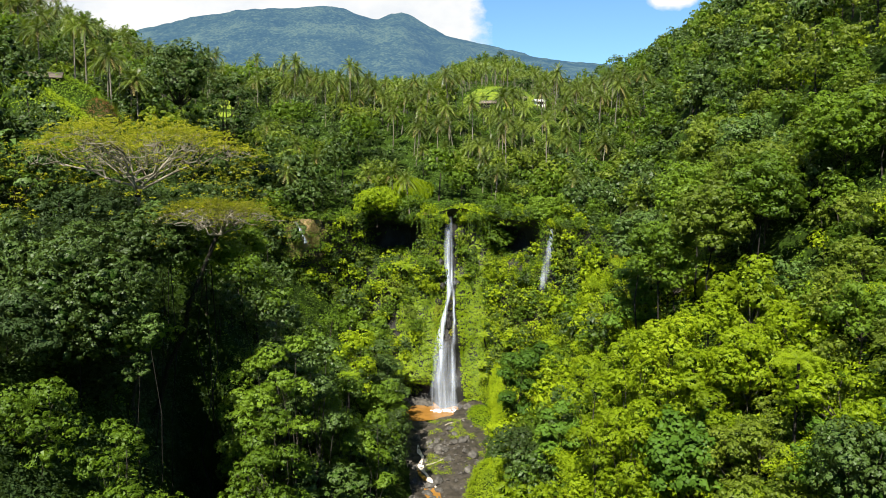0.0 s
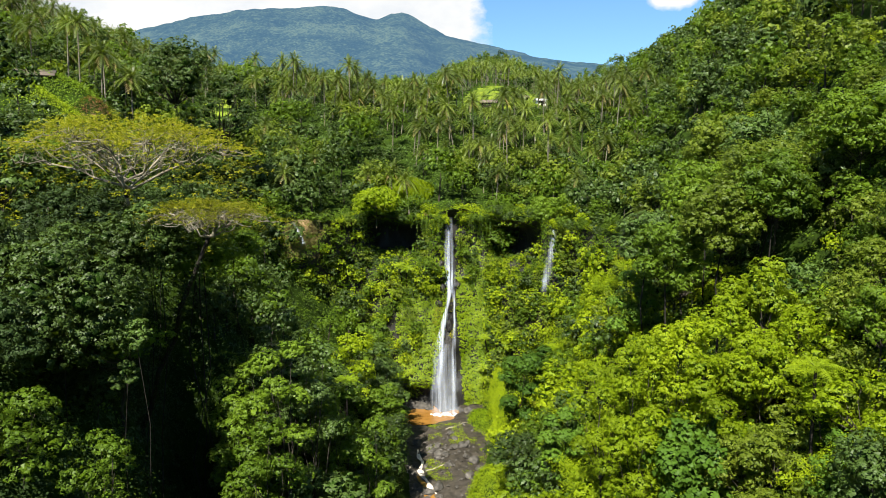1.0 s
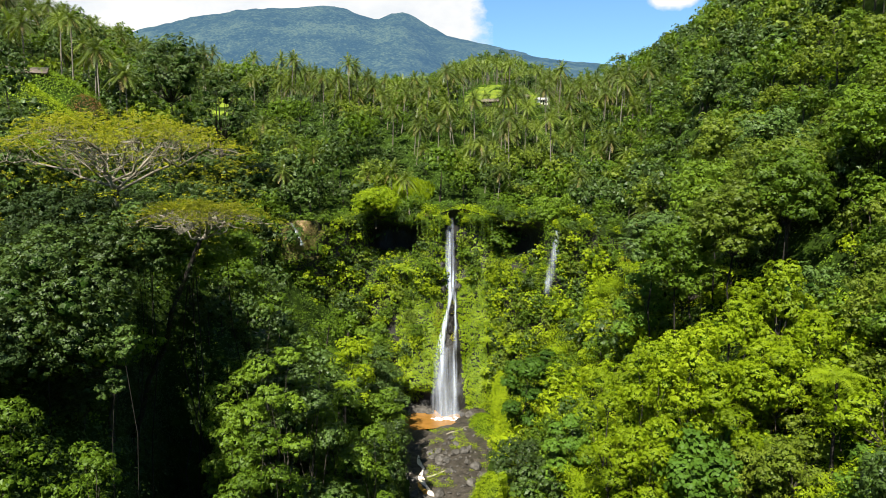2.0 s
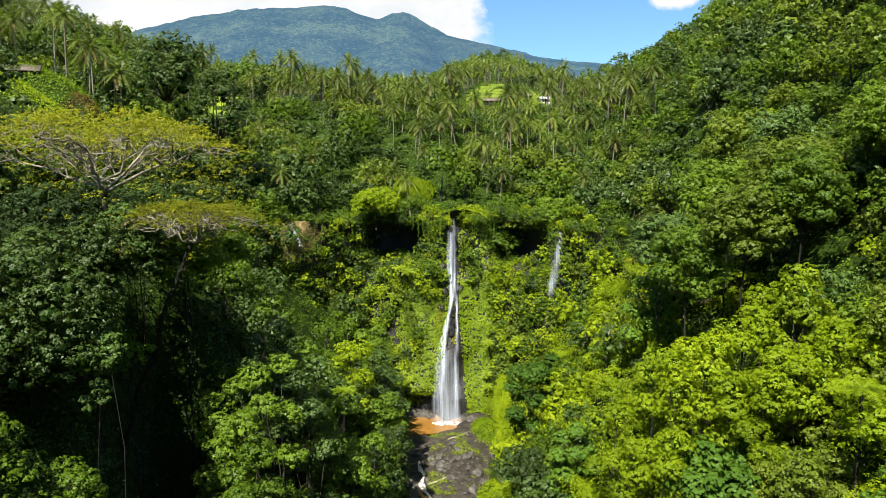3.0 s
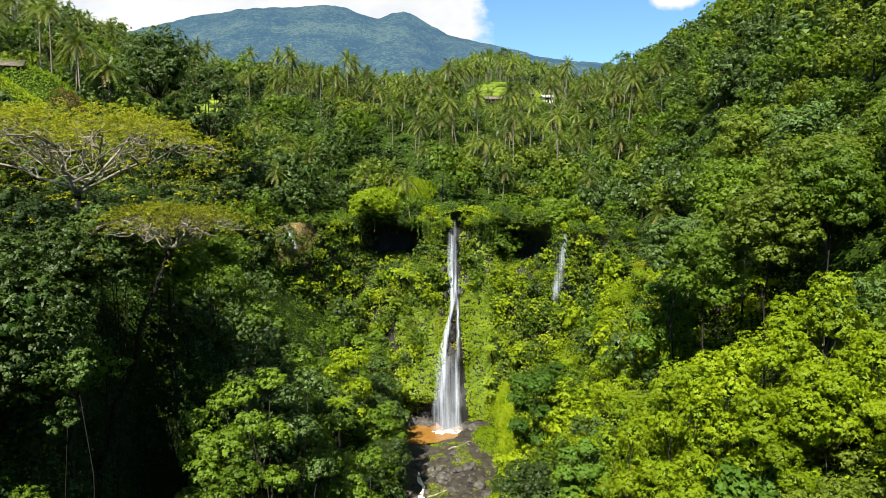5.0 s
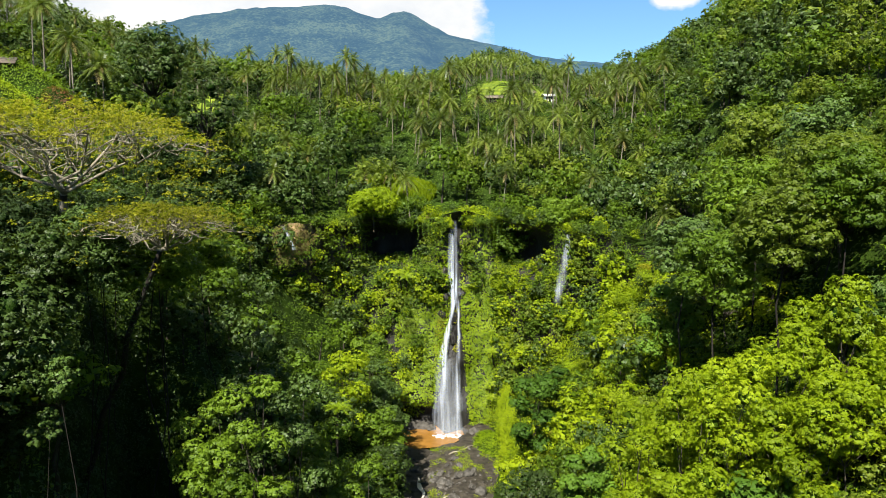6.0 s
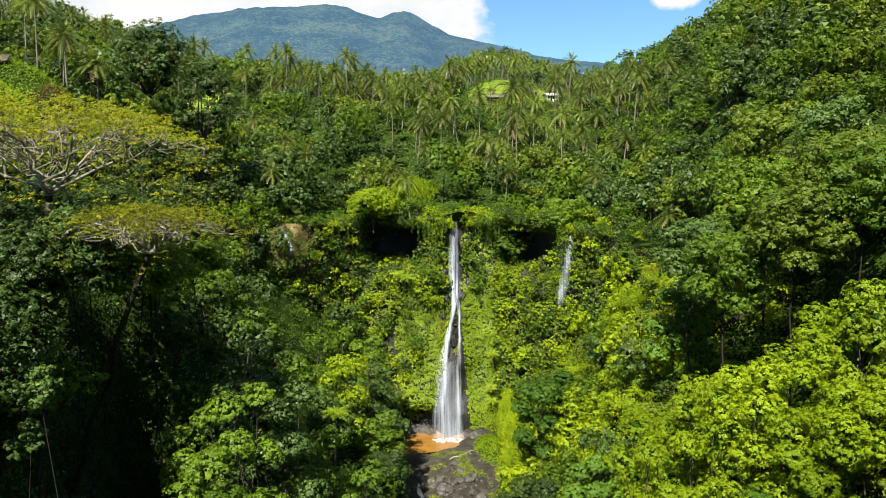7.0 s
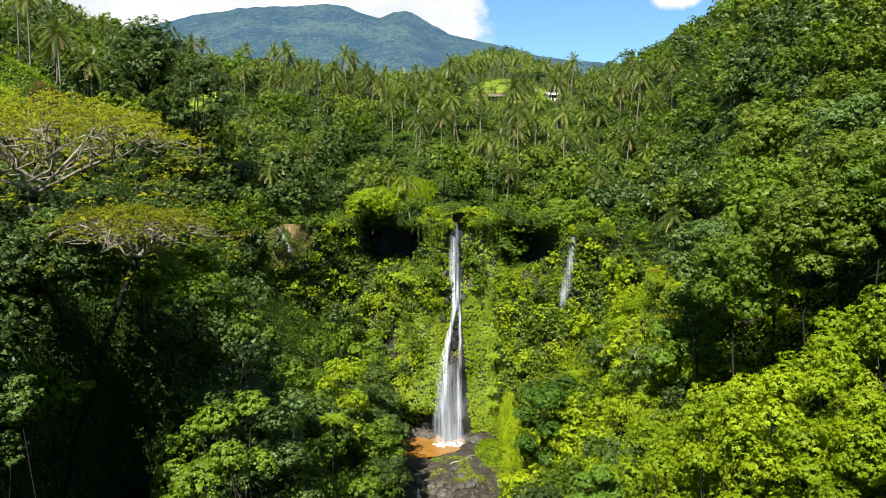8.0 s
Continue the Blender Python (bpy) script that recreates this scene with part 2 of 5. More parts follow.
# ---- mesh helpers ----
class Shape:
    """Collects quads as arrays and links them as one mesh."""

    def __init__(self):
        self.v, self.f, self.m, self.t, self.tm, self.n, self.w = [], [], [], [np.zeros((0, 3), int)], [np.zeros(0, int)], 0, []

    def add(self, verts, faces, slot=0, ways=None):
        """Quads; ways: the normals of their corners, where they are to be smooth."""
        verts, faces = np.asarray(verts, float).reshape(-1, 3), np.asarray(faces, int).reshape(-1, 4)
        self.v.append(verts)
        self.w.append(np.zeros_like(verts) if ways is None else np.asarray(ways, float).reshape(-1, 3))
        self.f.append(faces + self.n)
        self.m.append(np.full(len(faces), slot) if np.isscalar(slot) else slot)
        self.n += len(verts)
        return self

    def lay(self, other, m):
        """Adds another shape, moved by the pose m."""
        a = np.array(m)
        other.v, other.f, other.m = [np.concatenate(other.v)], [np.concatenate(other.f)] if other.f else [np.zeros((0, 4), int)], [np.concatenate(other.m)] if other.m else [np.zeros(0, int)]
        other.t, other.tm, other.w = [np.concatenate(other.t)], [np.concatenate(other.tm)], [np.concatenate(other.w)]
        self.t.append(other.t[0] + self.n)
        self.tm.append(other.tm[0])
        return self.add(other.v[0] @ a[:3, :3].T + a[:3, 3], other.f[0], other.m[0], other.w[0] @ a[:3, :3].T)

    def add_leaves(self, verts, ways=None):
        """Three-cornered leaves, n x 3 x 3; ways: a soft normal for each, bent towards the outside of its clump."""
        n = len(verts)
        verts = np.asarray(verts, float)
        if ways is None:
            self.w.append(np.zeros((n * 3, 3)))
        else:
            face = unit(np.cross(verts[:, 1] - verts[:, 0], verts[:, 2] - verts[:, 0]))
            turned = (face * ways).sum(1) < 0
            verts[turned] = verts[turned][:, ::-1]
            face[turned] *= -1
            self.w.append(np.repeat(unit(0.45 * face + 0.55 * ways), 3, 0))
        self.v.append(verts.reshape(-1, 3))
        self.t.append(np.arange(n * 3).reshape(-1, 3) + self.n)
        self.tm.append(np.zeros(n, int))
        self.n += n * 3
        return self

    def mesh(self, name, mat, smooth=False):
        v, f, t = np.concatenate(self.v), np.concatenate(self.f) if self.f else np.zeros((0, 4), int), np.concatenate(self.t)
        me = bpy.data.meshes.new(name)
        me.vertices.add(len(v))
        me.vertices.foreach_set("co", v.astype(np.float32).ravel())
        me.loops.add(len(f) * 4 + len(t) * 3)
        me.loops.foreach_set("vertex_index", np.concatenate([f.ravel(), t.ravel()]).astype(np.int32))
        me.polygons.add(len(f) + len(t))
        me.polygons.foreach_set("loop_start", np.concatenate([np.arange(len(f)) * 4, len(f) * 4 + np.arange(len(t)) * 3]).astype(np.int32))
        if smooth:
            me.polygons.foreach_set("use_smooth", np.ones(len(f) + len(t), dtype=bool))
        for one in mat if isinstance(mat, tuple) else (mat,):
            me.materials.append(one)
        me.polygons.foreach_set("material_index", np.concatenate(self.m + self.tm).astype(np.int32))
        me.update(calc_edges=True)
        me.validate()
        w = np.concatenate(self.w)
        if np.abs(w).max() > 0:
            flat = np.abs(w).sum(1) == 0
            own = np.zeros(len(v) * 3, np.float32)
            me.vertices.foreach_get("normal", own)
            w = np.where(flat[:, None], own.reshape(-1, 3), unit(w))
            me.attributes.new("custom_normal", "FLOAT_VECTOR", "POINT").data.foreach_set("vector", w.astype(np.float32).ravel())
        return me


def part(name, shape, mat, parent=None, label="", smooth=False):
    ob = new(name, shape.mesh(name, mat, smooth))
    ob.parent = parent
    return tagged(ob, label)


def thing(name, label, category, group="", at=None):
    ob = new(name)
    ob.empty_display_size = 0.3
    if at is not None:
        ob.matrix_basis = at
    return tagged(ob, label, category, group)


def unit(a):
    return a / np.maximum(np.linalg.norm(a, axis=-1, keepdims=True), 1e-9)


def tube(shape, path, radii, sides=6):
    """A tapered, bent limb along a path."""
    path, radii = np.asarray(path, float), np.asarray(radii, float)
    way = unit(np.gradient(path, axis=0))
    side = unit(np.cross(way, np.array([0.31, 0.9, 0.17])))
    up = np.cross(side, way)
    a = np.linspace(0, 2 * np.pi, sides, endpoint=False)
    ring = path[:, None] + radii[:, None, None] * (np.cos(a)[None, :, None] * side[:, None] + np.sin(a)[None, :, None] * up[:, None])
    i, j = np.meshgrid(np.arange(len(path) - 1), np.arange(sides), indexing="ij")
    k = (j + 1) % sides
    faces = np.stack([i * sides + j, i * sides + k, (i + 1) * sides + k, (i + 1) * sides + j], -1)
    shape.add(ring, faces)
    return shape


def limb(rng, a, b, sag=0.0, wob=0.12, n=5):
    a, b = np.asarray(a, float), np.asarray(b, float)
    s = np.linspace(0, 1, n)[:, None]
    p = a + (b - a) * s
    d = np.linalg.norm(b - a)
    p[1:-1] += rng.normal(0, wob * d * 0.35, (n - 2, 3))
    p[:, 2] += -sag * d * (4 * s * (1 - s))[:, 0]
    return p


def leaves(shape, rng, centre, normal, length, width, droop=0.25, ways=None, broad=False):
    """Pointed leaves lying across their normals, one triangle each, or broad ones of four corners."""
    n = len(centre)
    normal = unit(normal)
    along = unit(np.cross(normal, rng.normal(size=(n, 3))))
    along[:, 2] -= droop
    along = unit(along)
    across = unit(np.cross(along, normal))
    length = (length * rng.uniform(0.65, 1.2, n))[:, None]
    width = (width * rng.uniform(0.7, 1.25, n))[:, None]
    base, tip = centre - along * length * 0.5, centre + along * length * 0.5
    if broad:
        mid = centre + along * length * 0.05 + normal * length * 0.08
        soft = normal if ways is None else unit(0.5 * normal + 0.5 * ways)
        return shape.add(np.stack([base, mid - across * width * 0.5, tip, mid + across * width * 0.5], 1), np.arange(n * 4).reshape(-1, 4)[:, ::-1], 0, np.repeat(soft, 4, 0))
    skew = along * length * rng.uniform(-0.05, 0.5, (n, 1))
    return shape.add_leaves(np.stack([base - across * width * 0.5 + skew, tip, base + across * width * 0.5 + along * length * 0.15], 1), ways)


def blob_points(rng, n, centre, radii, low=-0.35):
    """Points and outward ways on a lumpy lobe, denser above."""
    d = unit(rng.normal(size=(int(n * 2.2) + 8, 3)))
    d = d[d[:, 2] > low + rng.uniform(-0.2, 0.2, len(d))][:n]
    return np.asarray(centre) + d * np.asarray(radii) * rng.uniform(0.72, 1.06, (len(d), 1)), unit(d / np.asarray(radii))


def sprays(shape, rng, points, ways, per, reach, length, width, up=0.5, loose=0.55, droop=0.25):
    """Tufts of leaves round each point."""
    n = len(points)
    p = np.repeat(points, per, 0) + rng.normal(0, 1, (n * per, 3)) * reach * np.array([1, 1, 0.55])
    w = np.repeat(ways, per, 0) * (1 - up) + np.array([0, 0, up])
    return leaves(shape, rng, p, w + rng.normal(0, loose, (n * per, 3)), length, width, droop, unit(w + rng.normal(0, 0.15, w.shape)))


def clumps(shape, rng, points, ways, per, reach, length, width, loose=0.2, broad=False):
    """Domes of leaves, each of its own size: every leaf faces away from the heart of its clump."""
    n = len(points)
    w = np.repeat(ways, per, 0)
    size = np.repeat(reach * rng.uniform(0.6, 1.3, n), per)
    d = unit(w * 0.8 + rng.normal(0, 0.55, (n * per, 3)) + np.array([0, 0, 0.40]))
    p = np.repeat(points, per, 0) + d * np.array([1, 1, 0.75]) * (size * rng.uniform(0.7, 1.0, n * per))[:, None]
    return leaves(shape, rng, p, d + np.array([0, 0, 0.2]) + rng.normal(0, loose, (n * per, 3)), length, width, 0.3, unit(d + 0.35 * w), broad)


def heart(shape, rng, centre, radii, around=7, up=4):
    """Solid core added inside a lobe; its dark colour stands in for shade between leaves."""
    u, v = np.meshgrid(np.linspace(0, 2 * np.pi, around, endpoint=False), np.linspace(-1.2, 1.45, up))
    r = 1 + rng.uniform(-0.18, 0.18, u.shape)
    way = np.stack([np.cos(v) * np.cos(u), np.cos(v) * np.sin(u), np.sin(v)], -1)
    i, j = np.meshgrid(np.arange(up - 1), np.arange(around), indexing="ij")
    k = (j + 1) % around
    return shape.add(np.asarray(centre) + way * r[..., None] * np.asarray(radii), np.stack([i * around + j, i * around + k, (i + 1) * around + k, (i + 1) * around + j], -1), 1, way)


def vnoise(x, y, scale, seed=0):
    """Smooth value noise, -1 to 1."""
    x, y = np.asarray(x, float) / scale + 1000.3 * (seed + 1), np.asarray(y, float) / scale + 777.7
    i, j = np.floor(x), np.floor(y)
    fx, fy = x - i, y - j
    fx, fy = fx * fx * (3 - 2 * fx), fy * fy * (3 - 2 * fy)

    def h(a, b):
        s = np.sin(a * 127.1 + b * 311.7 + seed * 74.7) * 43758.5453
        return (s - np.floor(s)) * 2 - 1

    return (h(i, j) * (1 - fx) + h(i + 1, j) * fx) * (1 - fy) + (h(i, j + 1) * (1 - fx) + h(i + 1, j + 1) * fx) * fy


def smooth(a, b, x):
    t = np.clip((np.asarray(x, float) - a) / (b - a), 0, 1)
    return t * t * (3 - 2 * t)


def soft_max(a, b, k=4.0):
    h = np.clip(0.5 + 0.5 * (a - b) / k, 0, 1)
    return b + (a - b) * h + k * h * (1 - h)


# ---- the lie of the land: gorge, horseshoe cliff, upland, hills ----
def rim(x):
    """How far ahead the cliff of the horseshoe stands at x."""
    x = np.asarray(x, float)
    return 200 - np.where(x < 0, 0.011, 0.028) * x * x + 3.0 * np.sin(x * 0.21)


def front(x):
    """The same, with the bulge of the cliff behind the waterfall."""
    return rim(x) - 7.0 * np.exp(-(np.asarray(x, float) / 14.0) ** 2)


def hollows(x):
    """The two recesses under the lip, 0 to 1."""
    x = np.asarray(x, float)
    return np.maximum(np.exp(-((x + 12.5) / 7.5) ** 4), np.exp(-((x - 18.5) / 5.5) ** 4))


def bed(y):
    return np.clip((np.asarray(y, float) - 180) * 0.07, -14, 0)


def upland(x, y):
    x, y = np.asarray(x, float), np.asarray(y, float)
    p = 47 + 0.40 * np.clip(y - 203, 0, 85) + 0.125 * np.clip(y - 288, 0, 340) - 0.22 * np.clip(y - 640, 0, 500)
    p = p + (11 + 13 * smooth(380, 600, y)) * np.exp(-((x / np.maximum(y, 1) - 0.065) / 0.075) ** 2) * smooth(290, 365, y) * (1 - smooth(640, 800, y))
    p = p + 0.10 * np.clip(-x - 20, 0, 120) - 0.05 * np.clip(-x - 140, 0, 400)
    p = p + 26 * smooth(380, 620, y) * smooth(0.16, 0.25, x / np.maximum(y, 1)) * (1 - smooth(680, 900, y))
    return p + 2.0 * vnoise(x, y, 38, 3) * smooth(205, 240, y)


TERRACES = ((28, 336, 23, 33), (-84, 288, 9, 24))


def terraced(x, y):
    m = np.zeros_like(np.asarray(x, float) + np.asarray(y, float))
    for cx, cy, rx, ry in TERRACES:
        m = np.maximum(m, 1 - smooth(0.75, 1.0, np.hypot((x - cx) / rx, (y - cy) / ry) + 0.12 * vnoise(x, y, 14, 8)))
    return m


def ground(x, y, back=0.0):
    x, y = np.asarray(x, float), np.asarray(y, float)
    bowl = np.exp(-((y - 178) / 26.0) ** 2)
    w_right = 5 + 6.5 * bowl + 0.055 * np.clip(y - 205, 0, 400) + 0.05 * np.clip(60 - y, 0, 100)
    w_left = 5 + 5.5 * bowl
    r = np.clip(x - w_right, 0, None)
    right = np.where(r < 95, 1.33 * r, 126 + 0.45 * (r - 95)) * (1 - 0.07 * smooth(190, 260, y))
    l = np.clip(-x - w_left, 0, None)
    left = np.where(l < 45, 1.28 * l, 57.6 + 0.55 * np.clip(l - 45, 0, 110) + 0.12 * np.clip(l - 155, 0, 900))
    # side ravine in the left wall, laid along the camera's line of sight
    ravine = np.exp(-((x + 0.33 * y) / 5.5) ** 2) * smooth(56, 68, y) * (1 - smooth(112, 119, y)) * (1 - smooth(-20, -12, x))
    left = left * (1 - 0.75 * ravine)
    wall = bed(y) + np.maximum(right, left)
    wall = wall + 1.6 * vnoise(x, y, 17, 1) * smooth(3, 14, wall) + 0.7 * vnoise(x, y, 6, 2) * smooth(1, 8, wall)
    g = wall + smooth(0, 5, y - rim(x) - 6 - back + 4.0 * np.exp(-((x - 2) / 3.5) ** 2)) * np.clip(upland(x, y) - wall, 0, None)
    t = terraced(x, y)
    g = g + 1.2 * t * vnoise(x, y, 22, 9)
    step = np.floor(g / 1.7) * 1.7 + 1.7 * smooth(0.82, 1.0, g / 1.7 - np.floor(g / 1.7))
    return g + t * (step - g)


def grid(xs, ys, height):
    X, Y = np.meshgrid(xs, ys)
    i, j = np.meshgrid(np.arange(len(ys) - 1), np.arange(len(xs) - 1), indexing="ij")
    w = len(xs)
    return np.stack([X, Y, height(X, Y)], -1), np.stack([i * w + j, i * w + j + 1, (i + 1) * w + j + 1, (i + 1) * w + j], -1)


def reach(a, b, lo, hi, step, grow=1.22):
    """Coordinates that are close between lo and hi and widen outwards to a and b."""
    mid = list(np.arange(lo, hi + 1e-6, step))
    s, v = step, hi
    while v < b:
        s *= grow
        v += s
        mid.append(min(v, b))
    s, v = step, lo
    while v > a:
        s *= grow
        v -= s
        mid.insert(0, max(v, a))
    return np.array(mid)


xs, ys = reach(-4800, 4800, -110, 130, 1.5), reach(-4800, 4800, -20, 380, 1.5)
land = part("ground", Shape().add(*grid(xs, ys, lambda x, y: ground(x, y, 13.0 * smooth(50, 44, np.abs(x))))), SOIL, smooth=True)
tagged(land, "dark forest soil of a steep jungle gorge and upland", "ground", kind="structure")

# rice terraces: a thin skin of grass over the stepped ground
for k, (cx, cy, rx, ry) in enumerate(TERRACES):
    gx, gy = np.arange(cx - rx, cx + rx, 1.0), np.arange(cy - ry, cy + ry, 1.0)
    v, f = grid(gx, gy, lambda x, y: ground(x, y) + 0.12)
    keep = (terraced(v[..., 0], v[..., 1]) > 0.5).ravel()
    f = f.reshape(-1, 4)
    f = f[keep[f].all(1)]
    tagged(part("rice_terrace", Shape().add(v, f), TERRACE, smooth=False), "stepped yellow-green rice terraces on the slope", "terrace", "rice terraces", "structure")


# ---- cliff of the horseshoe, with recesses under the lip ----
def cliff_face(s, h):
    """x, y of the cliff at s metres along and h (0 to 1) of its height."""
    x = s
    y = front(x) + 5.5 - 11.5 * np.clip(1 - h, 0, 1) ** 1.5 * np.exp(-(x / 26.0) ** 2)
    y = y + 9.0 * hollows(x) * np.exp(-((h - 0.87) / 0.10) ** 4)
    y = y - 2.4 * smooth(0.95, 1.0, h) * smooth(31, 25, np.abs(x))
    y = y + 7.0 * np.exp(-(h / 0.135) ** 6) * smooth(-17, -13, x) * (1 - smooth(-3, 0, x))
    z = h * (upland(x, rim(x) + 8) + 0.6 + 2.0 * smooth(32, 22, np.abs(x)) + 1.2 * vnoise(x, 0 * x, 5, 13) * smooth(2, 6, np.abs(x - 1.6)))
    y = y + 1.1 * vnoise(x, z, 7, 11) + 0.6 * vnoise(x, z, 2.6, 12)
    return x, y, z - 0.6


S, H = np.meshgrid(np.arange(-48, 44.1, 0.8), np.linspace(0, 1, 64))
X, Y, Z = cliff_face(S, H)
i, j = np.meshgrid(np.arange(S.shape[0] - 1), np.arange(S.shape[1] - 1), indexing="ij")
w = S.shape[1]
cliff_shape = Shape().add(np.stack([X, Y, Z], -1), np.stack([i * w + j, i * w + j + 1, (i + 1) * w + j + 1, (i + 1) * w + j], -1))
cliff = tagged(part("cliff", cliff_shape, CLIFF, smooth=True), "wet dark rock cliff behind the waterfall", "cliff", kind="structure")

# the shelf above the cliff, from its lip back to the upland
S, H = np.meshgrid(np.arange(-48, 44.1, 1.2), np.linspace(0, 1, 24) ** 1.3)
X, Y0, Z0 = cliff_face(S, np.ones_like(S))
Y = Y0 + (rim(S) + 26 - Y0) * H
i, j = np.meshgrid(np.arange(S.shape[0] - 1), np.arange(S.shape[1] - 1), indexing="ij")
w = S.shape[1]
shelf = Shape().add(np.stack([X, Y, Z0 + (upland(X, np.maximum(Y, rim(X) + 8)) - Z0) * smooth(0.05, 0.45, H) - 0.05 - 0.5 * smooth(0.8, 1.0, H)], -1), np.stack([i * w + j, i * w + j + 1, (i + 1) * w + j + 1, (i + 1) * w + j], -1))
tagged(part("cliff_top", shelf, SOIL, smooth=True), "dark soil shelf above the cliff", "ground", kind="structure")

# ---- mountain behind the upland ----
SKYLINE = [(-0.64, 0.135), (-0.425, 0.178), (-0.345, 0.197), (-0.268, 0.2085), (-0.20, 0.2105), (-0.158, 0.2145), (-0.124, 0.208), (-0.088, 0.1985),
           (-0.053, 0.2055), (-0.03, 0.196), (0.005, 0.177), (0.05, 0.169), (0.125, 0.148), (0.21, 0.140), (0.33, 0.132), (0.8, 0.11)]


def mountain_height(x, y):
    a = x / y
    top = np.interp(a, [p for p, _ in SKYLINE], [q for _, q in SKYLINE])
    rise = 0.25 + 0.75 * smooth(1100, 3600, y)
    ridges = 34 * (0.5 - np.abs(vnoise(x + 0.25 * y, y * 0.35, 210, 21))) + 12 * vnoise(x, y, 80, 22) + 9 * vnoise(x, y, 30, 23)
    return 61 + top * np.minimum(y, 3600) * rise + ridges * smooth(1300, 1900, y) * (1 - 0.5 * smooth(2900, 3600, y)) - 30 * (1 - rise)


mx_, my_ = np.linspace(-2900, 2400, 330), np.linspace(1250, 3700, 110)
mountain = tagged(part("backdrop", Shape().add(*grid(mx_, my_, mountain_height)), MOUNTAIN, smooth=True), "forested mountain in the distance, its blue haze a glow", "mountain", kind="structure")


# ---- plants ----
def tree_shapes(rng, height, radius, lobes, tufts, per, leaf, flat=0.75, stem=0.11, low=0.3, slim=0.72, core=(6, 4), inner=0.28, broad=False, fill=40):
    """Wood and crown of a forest tree: bent tapered trunk, limbs to each lobe, tufts of leaves."""
    wood, crown = Shape(), Shape()
    fork = height * max(rng.uniform(0.30, 0.42), low + 0.04)
    top = np.array([rng.normal(0, radius * 0.10), rng.normal(0, radius * 0.10), fork])
    tube(wood, limb(rng, (0, 0, -2.0), top, 0, 0.08, 5), np.linspace(stem * height / 8, stem * height / 12, 5), 6)
    mid, half = height * (1 + low) / 2, height * (1 - low) / 2
    for k in range(lobes):
        lr = radius * rng.uniform(0.34, 0.52)
        e = 1 - 1.75 * (k + 0.5) / lobes + rng.uniform(-0.1, 0.1)
        ang = 2.39996 * k + rng.uniform(-0.5, 0.5)
        out = max(0.0, radius - lr * 0.8) * math.sqrt(max(0.05, 1 - e * e * 0.9)) * rng.uniform(0.75, 1.1)
        c = np.array([math.cos(ang) * out, math.sin(ang) * out, mid + e * (half - lr * flat * 0.8)])
        tube(wood, limb(rng, top, c, 0.04, 0.12, 4), np.linspace(stem * height / 20, 0.03, 4), 5)
        p, d = blob_points(rng, max(5, int(tufts / lobes / 2.2)), c, (lr * 0.86, lr * 0.86, lr * flat * 0.86))
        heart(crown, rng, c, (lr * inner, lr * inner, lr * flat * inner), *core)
        q, e = blob_points(rng, fill, c, (lr * 0.66, lr * 0.66, lr * flat * 0.66), -0.6)
        leaves(crown, rng, q, e + rng.normal(0, 0.3, e.shape), min(leaf * 2.0, lr * 0.5), min(leaf * 1.5, lr * 0.4), 0.3, e)
        clumps(crown, rng, p, d, int(per * 2.2), min(leaf * 1.75, lr * 0.36), leaf, leaf * slim, 0.2, broad)
    return wood, crown


def tree_of(shapes, colour, label, name, bark=BARK, category="tree"):
    ob = thing(name, label, category)
    part("trunk", shapes[0], bark, ob, smooth=True)
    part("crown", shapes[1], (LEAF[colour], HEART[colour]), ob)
    return ob


def frond_leaves(shape, rng, root, way, length, droop, leaflet, pairs, sweep=0.55):
    """One feather frond: rachis arc with paired leaflets."""
    way = unit(np.asarray(way, float))
    s = np.linspace(0, 1, pairs + 1)
    arc = np.asarray(root) + np.outer(s, way) * length
    arc[:, 2] -= droop * length * s ** 2.2
    t = unit(np.gradient(arc, axis=0))
    side = unit(np.cross(t, [0, 0, 1.0]))
    a, b = arc[:-1], arc[1:]
    for sign in (-1, 1):
        l = leaflet * np.sin(np.pi * np.clip(0.12 + 0.86 * (s[:-1] + 0.5 / pairs), 0, 1)) ** 0.6
        tip = (a + b) / 2 + sign * side[:-1] * l[:, None] + t[:-1] * (l * sweep)[:, None]
        tip[:, 2] -= l * rng.uniform(0.25, 0.6, len(l))
        shape.add_leaves(np.stack([a, a + (b - a) * 0.8, tip], 1))
    return arc


